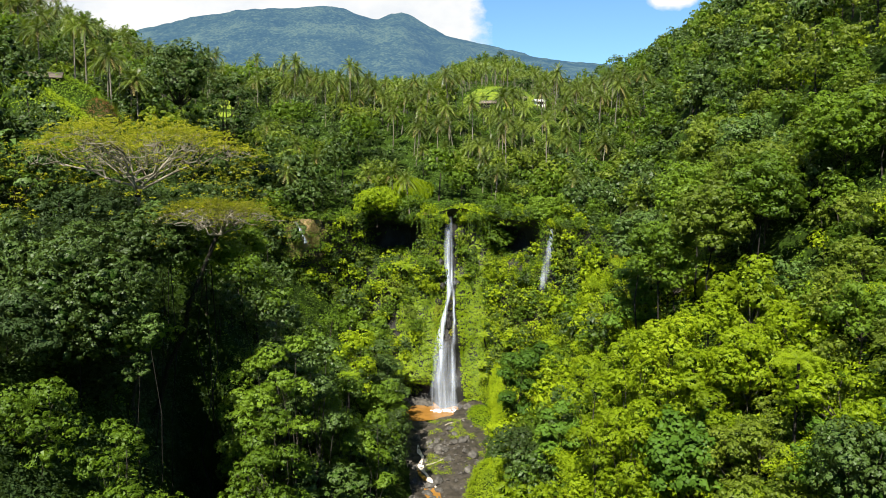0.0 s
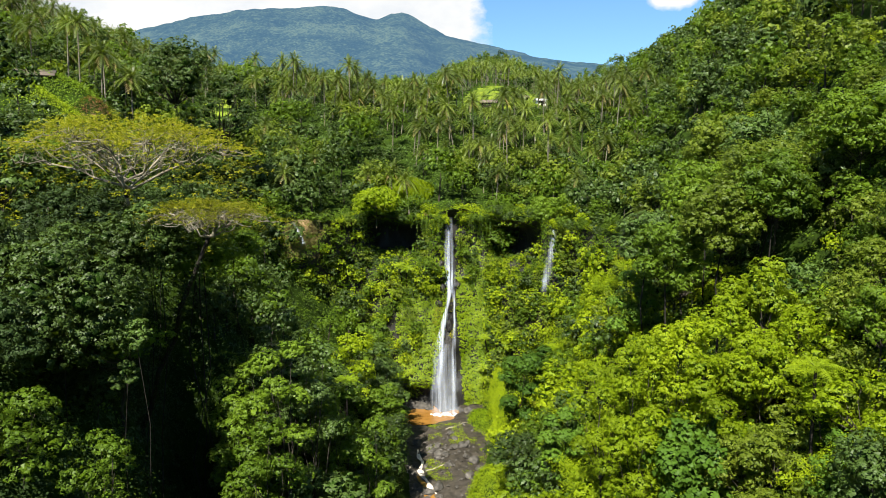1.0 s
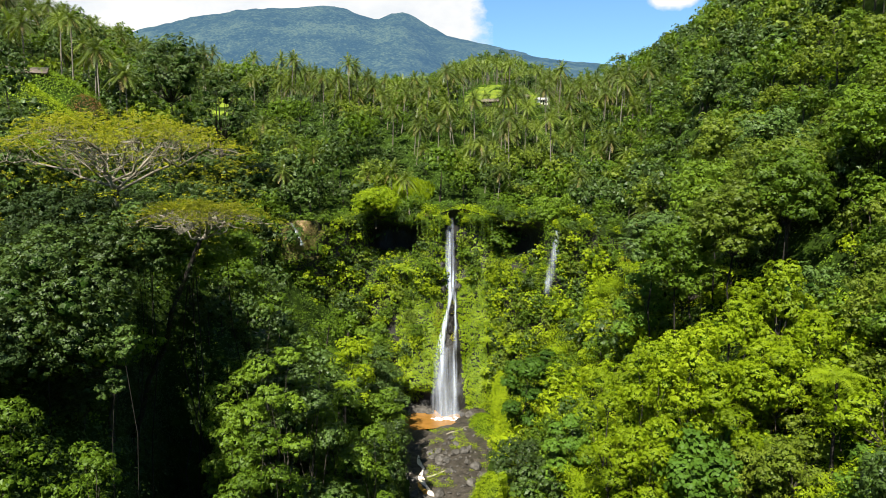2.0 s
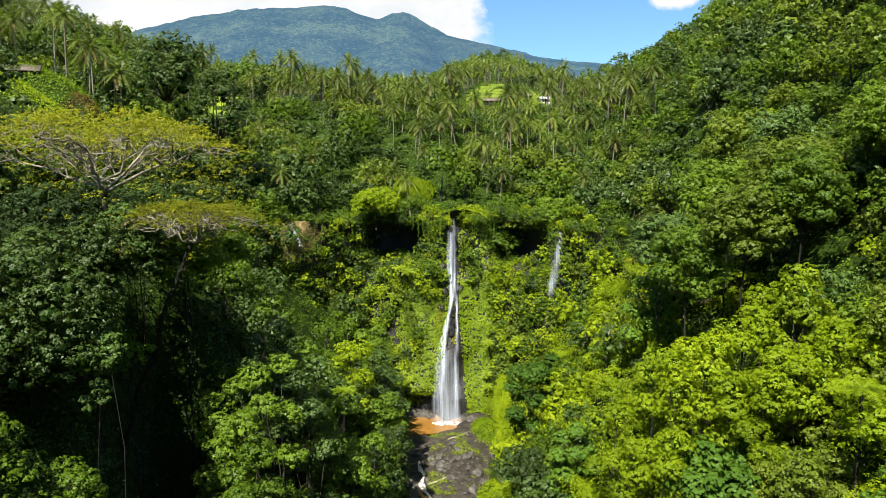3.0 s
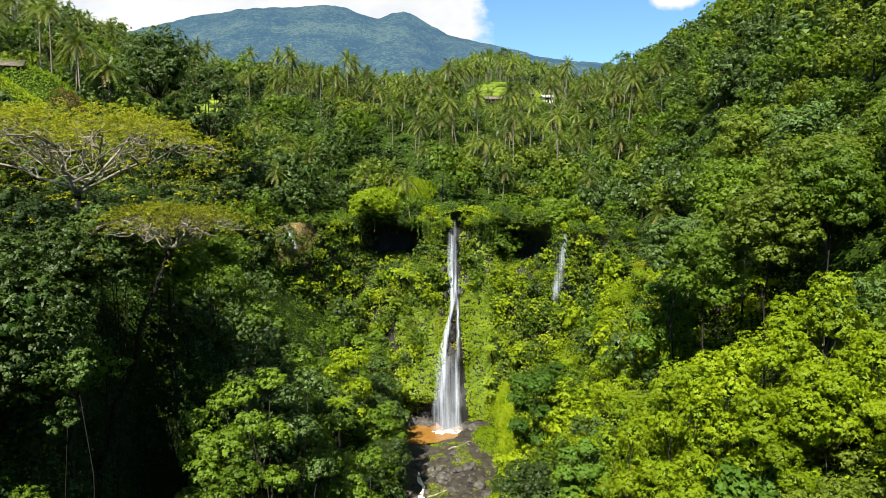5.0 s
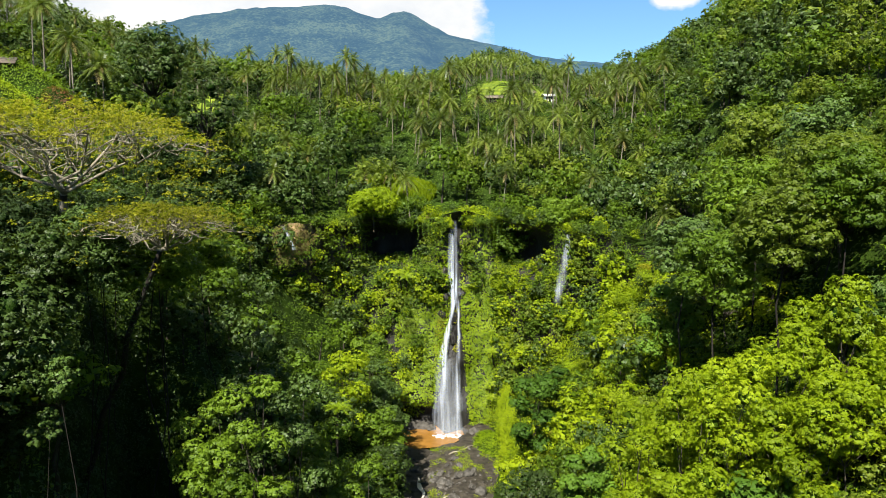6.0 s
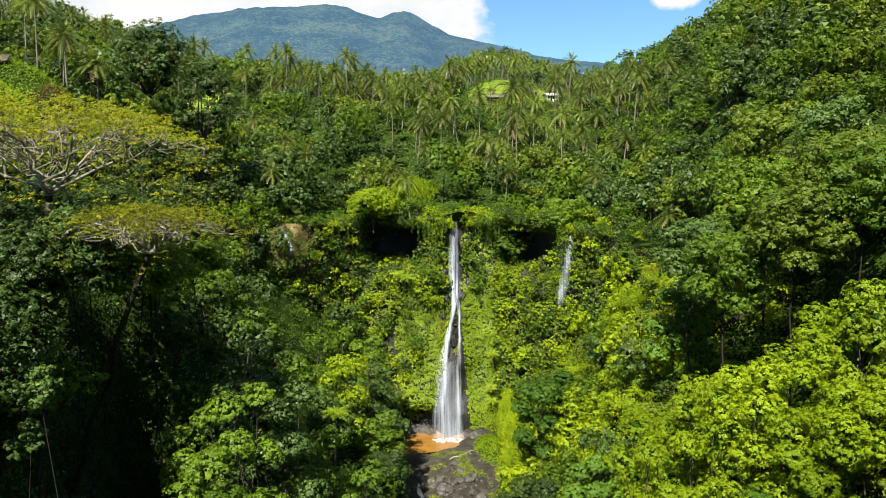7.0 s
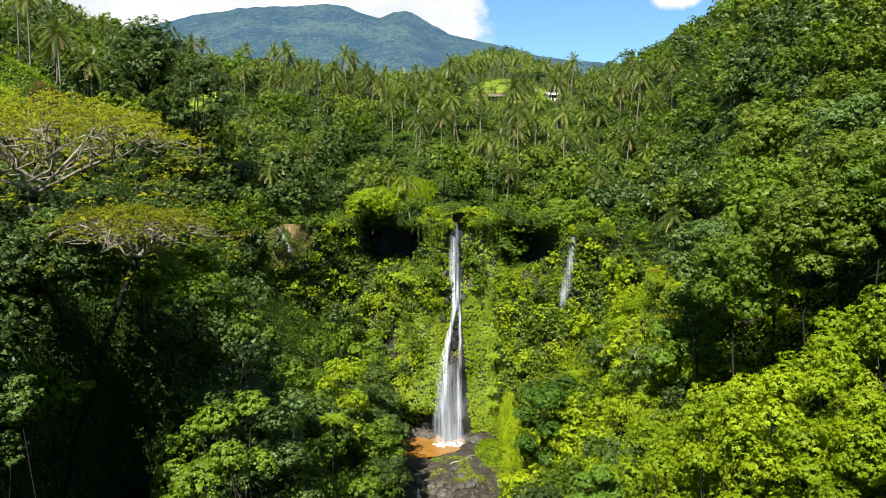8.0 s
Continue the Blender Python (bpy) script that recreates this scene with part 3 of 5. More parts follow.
def palm_shapes(rng, height, fronds=26, reach_=5.2, lean=0.05, pairs=13):
    lx, ly = rng.normal(0, lean, 2) * height
    s = np.linspace(0, 1, 8)
    path = np.stack([lx * s ** 1.6, ly * s ** 1.6, -1.0 + (height + 1.0) * s], 1)
    trunk = tube(Shape(), path, 0.14 + 0.13 * (1 - s) ** 2, 6)
    crown, nuts = Shape(), Shape()
    for k in range(fronds):
        ang = 2.39996 * k + rng.uniform(-0.2, 0.2)
        e = math.radians(78 - 105 * (k / fronds) + rng.uniform(-8, 8))
        way = (math.cos(ang) * math.cos(e), math.sin(ang) * math.cos(e), math.sin(e))
        frond_leaves(crown, rng, path[-1], way, reach_ * rng.uniform(0.85, 1.12), 0.26 + 0.34 * math.cos(e), reach_ * 0.15, pairs)
    dead = Shape()
    for k in range(4):
        a = 1.57 * k + rng.uniform(-0.3, 0.3)
        frond_leaves(dead, rng, path[-1], (math.cos(a) * 0.8, math.sin(a) * 0.8, -0.6), reach_ * rng.uniform(0.6, 0.85), 0.35, reach_ * 0.13, 8)
    for k in range(5):
        a = 1.26 * k
        c = path[-1] + np.array([math.cos(a) * 0.3, math.sin(a) * 0.3, -0.35])
        tube(nuts, [c + (0, 0, 0.15), c, c - (0, 0, 0.15)], [0.03, 0.16, 0.03], 5)
    return trunk, crown, nuts, dead


def palm_of(shapes, label="tall coconut palm with a feathery crown and slim grey trunk", colour="palm"):
    ob = thing("coconut_palm", label, "palm tree")
    part("trunk", shapes[0], PALM_BARK, ob, smooth=True)
    part("crown", shapes[1], LEAF[colour], ob)
    part("coconut_cluster", shapes[2], LEAF["olive"], ob, "cluster of green coconuts")
    part("dead_frond_skirt", shapes[3], LEAF["dry"], ob, "straw-brown drooping dead fronds")
    return ob


def tree_fern(rng, height, reach_, colour, label, fronds=16):
    ob = thing("tree_fern", label, "tree fern")
    s = np.linspace(0, 1, 6)
    path = np.stack([0.2 * s, 0.1 * s, -2 + (height + 2) * s], 1)
    part("trunk", tube(Shape(), path, np.linspace(0.2, 0.14, 6), 7), DARK_WOOD, ob, smooth=True)
    for k in range(fronds):
        a = 2 * math.pi * k / fronds * (1 if fronds > 14 else 1.03)
        e = math.radians(14 + 34 * ((k * 7) % fronds / fronds))
        frond = Shape()
        frond_leaves(frond, rng, path[-1], (math.cos(a) * math.cos(e), math.sin(a) * math.cos(e), math.sin(e)), reach_ * rng.uniform(0.9, 1.08), 0.46, reach_ * 0.24, 16, 0.2)
        part("frond", frond, LEAF[colour], ob)
    return ob


def stand(x, y, sink=0.4):
    return float(ground(x, y)) - sink


def scatter(rng, x0, x1, y0, y1, step, ok):
    """Jittered places over a stretch of the plan."""
    made = []
    for yy in np.arange(y0, y1, step):
        for xx in np.arange(x0, x1, step):
            x, y = xx + rng.uniform(-0.48, 0.48) * step, yy + rng.uniform(-0.48, 0.48) * step
            if ok(x, y):
                made.append((x, y))
    return made


def posed(rng, x, y, low, high, z=None, tip=3):
    s = rng.uniform(low, high)
    return pose(x, y, stand(x, y) if z is None else z, rng.normal(0, tip), rng.normal(0, tip), rng.uniform(0, 360)) @ Matrix.Diagonal((s, s, s * rng.uniform(0.9, 1.12), 1))


def clear_away(obs):
    for o in obs:
        for c in list(o.children_recursive):
            bpy.data.objects.remove(c)
        bpy.data.objects.remove(o)


WORDS = {"bright": "bright yellow-green rainforest tree with a dense lumpy crown", "mid": "green rainforest tree with a lobed leafy crown",
         "dark": "dark green rainforest tree with a heavy crown", "olive": "olive-green rainforest tree with a loose crown"}
NEAR = [tree_shapes(np.random.default_rng(11 + k), h, r, lobes, tufts, 8, leaf, flat) for k, (h, r, lobes, tufts, leaf, flat) in enumerate((
    (10, 4.0, 12, 640, 0.27, 0.8), (8.5, 3.6, 10, 600, 0.25, 0.85), (12, 4.4, 14, 680, 0.28, 0.75), (9, 4.6, 12, 700, 0.26, 0.55)))]
MIDWAY = [tree_shapes(np.random.default_rng(31 + k), h, r, lobes, 165, 8, leaf * 0.84, 0.8, core=(5, 3), inner=0.26, fill=16) for k, (h, r, lobes, leaf) in enumerate((
    (9.5, 4.0, 9, 0.50), (8, 3.6, 8, 0.42), (11, 4.2, 10, 0.50), (8.5, 4.6, 10, 0.45)))]
FINE = [tree_shapes(np.random.default_rng(21 + k), h, r, lobes, tufts, 10, leaf, flat) for k, (h, r, lobes, tufts, leaf, flat) in enumerate(((10, 4.0, 13, 1050, 0.24, 0.8), (9, 4.4, 12, 1000, 0.26, 0.65)))]
FINE_KIND = {c: [tree_of(s, c, w, "rainforest_tree") for s in FINE] for c, w in WORDS.items()}
KIND = {c: [tree_of(s, c, w, "rainforest_tree") for s in NEAR] for c, w in WORDS.items()}
BEYOND = [tree_shapes(np.random.default_rng(15 + k), h, r, 11, 330, 8, leaf, flat, fill=20) for k, (h, r, leaf, flat) in enumerate(((10, 4.0, 0.35, 0.8), (8.5, 3.6, 0.32, 0.85), (12, 4.4, 0.36, 0.75), (9, 4.6, 0.34, 0.55)))]
BEYOND_KIND = {c: [tree_of(s, c, w, "rainforest_tree") for s in BEYOND] for c, w in WORDS.items()}
PALM_SHAPES = [palm_shapes(np.random.default_rng(40 + k), h) for k, h in enumerate((11, 14, 9, 17))]
PALMS = [palm_of(s) for s in PALM_SHAPES]


# ---- gorge walls ----
def ravine_gap(x, y):
    return abs(x + 0.33 * y) < 5.0 and 58 < y < 114


def shaded_grove(x, y):
    """Open floor under tall trees on both slopes."""
    return ((28 < x) & (x < 45) & (93 < y) & (y < 110)) | ((-47 < x) & (x < -27) & (86 < y) & (y < 115))


def on_wall(x, y):
    if y > rim(x) + 2 and abs(x) < 46:
        return False
    if y < 140:
        gorge = -5 < x < (6 if y < 108 else 10)
    else:
        gorge = -9.5 - 4 * math.exp(-((y - 172) / 26) ** 2) < x < 10 + 3.5 * math.exp(-((y - 176) / 22) ** 2)
    if gorge or (-14 < x < 16 and y < 60) or ravine_gap(x, y) or shaded_grove(x, y) or (x < -20 and y < 76):
        return False
    if 9 < x < 18.5 and 148 < y < 193:        # mossy rock face
        return False
    if (abs(x + 33.5) < 5.5 and 160 < y < 190) or (abs(x - 24.5) < 3 and 158 < y < 178):        # cascade, side waterfall
        return False
    if -0.60 < x / max(y - 12, 1) < -0.45 and 130 < y < 163:        # cleared along the camera's sight line to the hillside bank
        return False
    return stand(x, y) > 1.0


def hue_at(rng, x, y):
    z = stand(x, y)
    # darker leaf hues round the grove stand in for its shade
    if 26 < x < 52 and 90 < y < 125 and 40 < z < 54:
        return "dark" if rng.random() < 0.6 else "mid"
    if x > 0:
        if z < 36 + 5 * rng.normal() and x < 44:
            n = float(vnoise(x, y, 9, 33)) + 0.2 * rng.normal()
            return "dark" if n < -0.55 else "mid" if n < -0.25 else "olive" if n > 0.62 else "bright"
        return ("mid", "olive", "dark", "mid", "olive", "dark")[int(rng.integers(6))]
    if y > 125 and z < 45:
        return ("bright" if x > -20 else "dark", "mid", "mid", "dark")[int(rng.integers(4))]
    if z < 30 and x < -28:
        return "mid"
    return "dark" if rng.random() < (0.8 if x < -26 else 0.4) else "mid"


rng = np.random.default_rng(3)
made = 0
for x, y in scatter(rng, -70, 72, 40, 118, 5.4, on_wall):
    # left side runs past the view: unseen trees added there to cast shade
    if x > 0.66 * y + 8 or x < -0.66 * y - 30:
        continue
    h = hue_at(rng, x, y)
    big = 1.25 if x < 0 else 1.0
    pick = int(rng.integers(4))
    tagged(copy_thing(FINE_KIND[h][pick % 2] if y < 62 else (KIND if y < 88 else BEYOND_KIND)[h][pick], posed(rng, x, y, 0.5 * big, 1.2 * big)), group="trees on the gorge walls")
    made += 1
print("near trees", made)
FOREST = {c: Shape() for c in WORDS}
BOLES = Shape()
BOLE = tube(Shape(), [(0, 0, -2), (0.1, 0, 2), (0.3, 0.2, 6)], [0.24, 0.18, 0.08], 4)
for x, y in scatter(rng, -75, 90, 118, 212, 5.1, on_wall):
    if abs(x) > 0.62 * y + 6:
        continue
    m = posed(rng, x, y, 0.45, 1.25)
    k = int(rng.integers(4))
    FOREST[hue_at(rng, x, y)].lay(MIDWAY[k][1], m)
    BOLES.lay(BOLE, m)
    made += 1
for x, y in scatter(rng, 26, 95, 48, 150, 5.8, on_wall):
    if x < 0.66 * y + 6:
        m = posed(rng, x, y, 0.4, 0.75)
        FOREST[("mid", "bright", "olive")[int(rng.integers(3))]].lay(MIDWAY[int(rng.integers(4))][1], m)
        BOLES.lay(BOLE, m)
# young bright trees that close the sunny slope
for x, y in scatter(rng, 6, 60, 46, 150, 4.6, lambda x, y: on_wall(x, y) and stand(x, y) < 46 and x < 0.64 * y):
    m = posed(rng, x, y, 0.38, 0.62)
    FOREST[hue_at(rng, x, y)].lay((FINE if y < 62 else MIDWAY)[int(rng.integers(2 if y < 62 else 4))][1], m)
    BOLES.lay(BOLE, m)
print("all wall trees", made)


# ---- upland: palms among trees ----
def on_upland(x, y):
    a = x / y
    if 0.035 < a < 0.125 and 290 < y < 326:        # cleared so the terraces show from the camera
        return False
    if 0.035 < a < 0.125 and 262 < y <= 290 and vnoise(x, y, 6, 44) > 0.25:        # grove thinned in front of them for the same view
        return False
    if 0.115 < a < 0.142 and 312 < y < 326:        # open view of the house
        return False
    if -27 < x < -3 and 214 < y < 232:        # grassy shelf
        return False
    if -0.37 < a < -0.27 and 238 < y < 268:
        return False
    if -0.61 < x / (y - 12) < -0.45 and y < 166:        # cleared towards the hillside bank for the camera's view
        return False
    return abs(x) < 0.63 * y + 3 and terraced(x, y) < 0.3 and y > rim(x) + 4 and (abs(x - 2) > 2.5 or y > 225)


UPLAND = [tree_shapes(np.random.default_rng(71 + k), h, r, 10, 136, 8, 0.48, 0.8, core=(5, 3), inner=0.26, fill=16) for k, (h, r) in enumerate(((9, 4.8), (12, 5.4), (7.5, 4.4)))]
DISTANT = [tree_shapes(np.random.default_rng(76 + k), h, r, 8, 62, 6, 0.76, 0.8, core=(5, 3), inner=0.26, fill=10) for k, (h, r) in enumerate(((9, 4.8), (12, 5.4), (7.5, 4.4)))]
DISTANT_PALMS = [palm_shapes(np.random.default_rng(48 + k), h, 16, 5.0, 0.05, 7) for k, h in enumerate((10.5, 13, 9, 11.5))]
# woods along the near gorge
for x, y in scatter(rng, -75, 80, -20, 48, 8.0, lambda x, y: abs(x) > 4 and stand(x, y) < 75):
    m = posed(rng, x, y, 0.5, 0.95)
    FOREST[hue_at(rng, x, y)].lay(DISTANT[int(rng.integers(3))][1], m)
    BOLES.lay(BOLE, m)
palms = 0
FAR_PALMS, FAR_TRUNKS = Shape(), Shape()
for x, y in scatter(rng, -170, 170, 150, 440, 6.7, on_upland):
    chance = 0.18 + 0.40 * smooth(215, 270, y)
    if x > 45 + 0.1 * y:
        chance = 0.0
    if 0.0 < x / y < 0.16 and y > 318:
        chance = 0.85
    low = 1.0        # trees under the terraces are kept small to leave these in view
    if 0.01 < x / y < 0.16 and 240 < y < 300:
        chance, low = 0.42, 0.5
    if -0.38 < x / y < -0.26 and 205 < y < 245:
        chance, low = 0.1, 0.5
    if -0.30 < x / y < -0.1 and y < 270:
        chance = 0.12
    if rng.random() < chance:
        m = posed(rng, x, y, 0.66, 1.1)
        k = int(rng.integers(4))
        if x > 45 and y < 215:        # broad-leaved woods only on the near hill
            continue
        if y < 335 and palms < 280:
            tagged(copy_thing(PALMS[k], m), group="palms of the upland grove")
            palms += 1
        else:
            FAR_PALMS.lay(DISTANT_PALMS[k][1], m)
            FAR_TRUNKS.lay(DISTANT_PALMS[k][0], m)
    elif rng.random() < 0.9:
        k = int(rng.integers(3))
        if abs(x) < 0.22 * y and y > 255:
            low *= 0.9
        m = posed(rng, x, y, 0.7 * low, 1.4 * low)
        dusky = -0.30 < x / y < -0.1 and y < 270 and rng.random() < 0.6
        FOREST["dark" if dusky else ("mid", "dark", "dark", "olive", "mid", "olive" if abs(x) < 0.16 * y else "dark")[int(rng.integers(6))]].lay((UPLAND if y < 275 else DISTANT)[k][1], m)
        BOLES.lay(BOLE, m)
# thicket of palms and trees under the terraces, kept low for the camera's view
dense = np.random.default_rng(91)
for x, y in scatter(dense, 2, 48, 232, 294, 5.6, lambda x, y: 0.02 < x / y < 0.15 and terraced(x, y) < 0.3):
    k = int(dense.integers(3))
    tall = 1.0 - 0.45 * smooth(270, 305, y)
    if dense.random() < 0.4:
        m = posed(dense, x, y, 0.55 * tall, 0.9 * tall)
        FAR_PALMS.lay(PALM_SHAPES[k][1], m)
        FAR_TRUNKS.lay(PALM_SHAPES[k][0], m)
    else:
        m = posed(dense, x, y, 0.4 * tall, 0.75 * tall)
        FOREST[("dark", "dark", "olive", "mid")[int(dense.integers(4))]].lay(UPLAND[k][1], m)
        BOLES.lay(BOLE, m)
for x, y in scatter(rng, -330, 360, 440, 650, 15, lambda x, y: abs(x) < 0.62 * y):
    if rng.random() < 0.4:
        FAR_PALMS.lay(DISTANT_PALMS[int(rng.integers(4))][1], posed(rng, x, y, 0.6, 0.85))
    else:
        FOREST["mid" if rng.random() < 0.6 else "dark"].lay(DISTANT[int(rng.integers(3))][1], posed(rng, x, y, 0.8, 1.3))
# trees along the lip, hanging over the edge, and trees rooted in ledges of the cliff
for s in np.arange(-45, 40, 2.3):
    x = s + rng.uniform(-1, 1)
    if abs(x - 2) < 2.6 or abs(x + 34.5) < 5.0 or abs(x - 25) < 2:
        continue
    y = float(front(x)) + rng.uniform(3.5, 8.5)
    m = posed(rng, x, y, 0.4, 0.85, z=49.0 - rng.uniform(0.0, 1.0 if hollows(x) > 0.3 else 3.5), tip=8)
    FOREST["bright" if rng.random() < 0.5 else "mid"].lay(MIDWAY[int(rng.integers(4))][1], m)
for s in np.arange(-45, 40, 1.1):        # bushes that hang over the edge
    x = s + rng.uniform(-0.6, 0.6)
    if abs(x - 1.6) < 1.7 or abs(x + 34.5) < 5.2 or abs(x - 25) < 1.2:
        continue
    y = float(front(x)) + rng.uniform(1.6, 4.0)
    m = posed(rng, x, y, 0.28, 0.5, z=(48.3 if hollows(x) > 0.3 else 46.6) + rng.uniform(-0.8, 0.6), tip=12)
    FOREST[("bright", "mid", "mid", "dark")[int(rng.integers(4))]].lay(MIDWAY[int(rng.integers(4))][1], m)
BUSHES = [tree_shapes(np.random.default_rng(61 + k), 4.2, 2.3, 7, 84, 7, 0.36, 0.8, core=(5, 3), inner=0.26, low=0.12, fill=12) for k in range(3)]
for x, y in scatter(rng, -42, 38, 176, 220, 2.7, lambda x, y: front(x) + 4 < y < rim(x) + 13 and (abs(x - 1.6) > 1.4 or y > front(x) + 7) and not (-27 < x < -3 and y > 213)):
    m = posed(rng, x, y, 0.45, 0.9, z=float(upland(x, max(y, rim(x) + 8))) - 0.6)
    FOREST[("mid", "bright", "mid", "dark")[int(rng.integers(4))]].lay(BUSHES[int(rng.integers(3))][1], m)
for k in range(900):        # bushes that swell out of the face
    s, h = rng.uniform(-46, 42) if k < 640 else rng.uniform(11, 42), rng.uniform(0.02, 0.97)
    if -8.2 + 1.5 * math.sin(h * 20) < s < 11.5 and (h < 0.60 or abs(s - 1.6) < 3.0) or (-38.5 < s < -31 and h > 0.78):
        continue
    if float(hollows(s)) * math.exp(-((h - 0.90) / 0.095) ** 4) > 0.35 or (abs(s - 25.5) < 1.2 and h > 0.62):
        continue
    x, y, z = (float(v) for v in cliff_face(np.array(s), np.array(h)))
    m = pose(x, y - rng.uniform(0.1, 0.9), z - 1.4, 25, 0, rng.uniform(0, 30)) @ pose(0, 0, 0, 0, 0, rng.uniform(0, 360)) @ Matrix.Diagonal((*[rng.uniform(0.6, 1.2)] * 3, 1))
    FOREST[("bright", "mid", "mid", "bright", "olive", "dark")[int(rng.integers(6))]].lay(BUSHES[int(rng.integers(3))][1], m)
for k in range(200):        # bushes on the floor of the recesses
    s, h = rng.uniform(-22, -4) if k % 2 else rng.uniform(12, 26), rng.uniform(0.66, 0.80)
    x, y, z = (float(v) for v in cliff_face(np.array(s), np.array(h)))
    FOREST[("bright", "mid", "mid", "dark")[k % 4]].lay(BUSHES[k % 3][1], posed(rng, x, y - rng.uniform(0, 0.8), 0.4, 0.75, z=z - 1.1))
for k in range(110):
    s, h = rng.uniform(-44, 40), rng.uniform(0.04, 0.78)
    if -9.0 < s < 12.5 and (h < 0.62 or abs(s - 2) < 4):
        continue
    x, y, z = (float(v) for v in cliff_face(np.array(s), np.array(h)))
    hollow = float(hollows(x)) * math.exp(-((h - 0.86) / 0.15) ** 4)
    if hollow > 0.3 or (-39.5 < s < -30.5 and h > 0.72):
        continue
    m = posed(rng, x, y - 0.8, 0.36, 0.8, z=z - 3.2, tip=10)
    FOREST[("bright", "mid", "mid", "olive", "dark")[int(rng.integers(5))]].lay(MIDWAY[int(rng.integers(4))][1], m)
print("palms", palms)
for c, s in FOREST.items():
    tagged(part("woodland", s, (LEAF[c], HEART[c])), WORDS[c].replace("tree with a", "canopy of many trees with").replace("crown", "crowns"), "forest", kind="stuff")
tagged(part("tree_trunks", BOLES, BARK, smooth=True), "grey-brown trunks and limbs of the far woodland", "tree trunks", kind="stuff")
tagged(part("palm_grove", FAR_PALMS, LEAF["palm"]), "feathery crowns of a far coconut grove", "palm grove", kind="stuff")
tagged(part("palm_trunks", FAR_TRUNKS, PALM_BARK), "slim grey trunks of the far coconut grove", "palm trunks", kind="stuff")
clear_away([o for k in KIND.values() for o in k] + [o for k in FINE_KIND.values() for o in k] + [o for k in BEYOND_KIND.values() for o in k] + PALMS)


# ---- undergrowth: leafy cover of the slopes ----
def slope_normal(x, y, e=0.6):
    n = np.stack([ground(x - e, y) - ground(x + e, y), ground(x, y - e) - ground(x, y + e), np.full_like(x, 2 * e)], -1)
    return unit(n)


def cover(name, label, colour, rng, n, x0, x1, y0, y1, ok, per, leaf, lift, up=0.35, slim=0.6):
    x, y = rng.uniform(x0, x1, n), rng.uniform(y0, y1, n)
    keep = ok(x, y)
    x, y = x[keep], y[keep]
    nrm = slope_normal(x, y)
    p = np.stack([x, y, ground(x, y)], -1) + nrm * (lift * rng.uniform(0.2, 1.0, len(x)) * (1.2 + vnoise(x, y, 4, 51)))[:, None]
    s = sprays(Shape(), rng, p, nrm, per, leaf * 1.1, leaf, leaf * slim, up, 0.36)
    return tagged(part(name, s, LEAF[colour]), label, "undergrowth", kind="stuff")


def wild(x, y):
    open_bed = np.where(y < 138, (x > -4) & (x < np.where(y < 110, 5, 9)), (x > -10 - 3 * np.exp(-((y - 172) / 26) ** 2)) & (x < 11.5))
    gap = (np.abs(x + 0.33 * y) < 6.5) & (y > 56) & (y < 116)
    return ~open_bed & ~gap & ~(shaded_grove(x, y) & (x < 0)) & ~((x < -20) & (y < 76)) & (np.abs(x) < 0.66 * y + 10) & (ground(x, y) > 0.8) & (y < rim(x) + 3)


cover("undergrowth", "bright green shrubs and creepers on the sunlit slope", "bright", np.random.default_rng(61), 20000, 4, 75, 40, 205, lambda x, y: wild(x, y) & (ground(x, y) < 48), 7, 0.42, 2.4)
cover("undergrowth", "mixed green shrubs between the forest trees", "mid", np.random.default_rng(62), 13000, -75, 90, 40, 215, wild, 7, 0.45, 1.5)
# dark leaf colour stands in for shade in the gaps between crowns
cover("undergrowth", "shrubs between the trees, dark-leaved so the gaps read as shade", "dark", np.random.default_rng(63), 16000, -75, 90, 40, 215, wild, 5, 0.65, 1.0)
# ravine floor: the shade is in the leaf colour
cover("undergrowth", "ravine-floor shrubs with shade put into their dark leaf colour", "deep", np.random.default_rng(68), 9000, -52, -18, 54, 120, lambda x, y: ground(x, y) > 0.5, 6, 0.42, 1.4)
cover("undergrowth", "green bushes and young palms of the upland", "mid", np.random.default_rng(64), 8000, -190, 170, 150, 400, lambda x, y: (np.abs(x) < 0.68 * y) & (y > rim(x) + 5) & (terraced(x, y) < 0.2), 6, 0.7, 2.2)
# same for the upland: dark leaves paint the shaded gaps between palms
cover("undergrowth", "dark green bushes between the upland trees", "dark", np.random.default_rng(65), 15000, -190, 170, 150, 400, lambda x, y: (np.abs(x) < 0.68 * y) & (y > rim(x) + 5) & (terraced(x, y) < 0.2), 5, 1.0, 1.4)
cover("terrace_grass", "tufts of grass and low crops along the terrace edges", "grass", np.random.default_rng(66), 2600, -100, 60, 260, 385, lambda x, y: (terraced(x, y) > 0.3) & ((ground(x, y) / 1.7) % 1 > 0.45), 4, 0.6, 0.5)
cover("undergrowth", "green bushes along the terrace edges", "mid", np.random.default_rng(67), 9000, 0, 56, 298, 372, lambda x, y: (terraced(x, y) > 0.25) & ((ground(x, y) / 1.7) % 1 > 0.15), 5, 0.5, 0.6)


# ---- creepers on the cliff ----
def face_points(rng, n, s0, s1, h0, h1, ok):
    s, h = rng.uniform(s0, s1, n), rng.uniform(h0, h1, n)
    keep = ok(s, h)
    s, h = s[keep], h[keep]
    p = np.stack(cliff_face(s, h), -1)
    a, b = np.stack(cliff_face(s + 0.4, h), -1) - p, np.stack(cliff_face(s, h + 0.01), -1) - p
    return p, unit(np.cross(a, b))


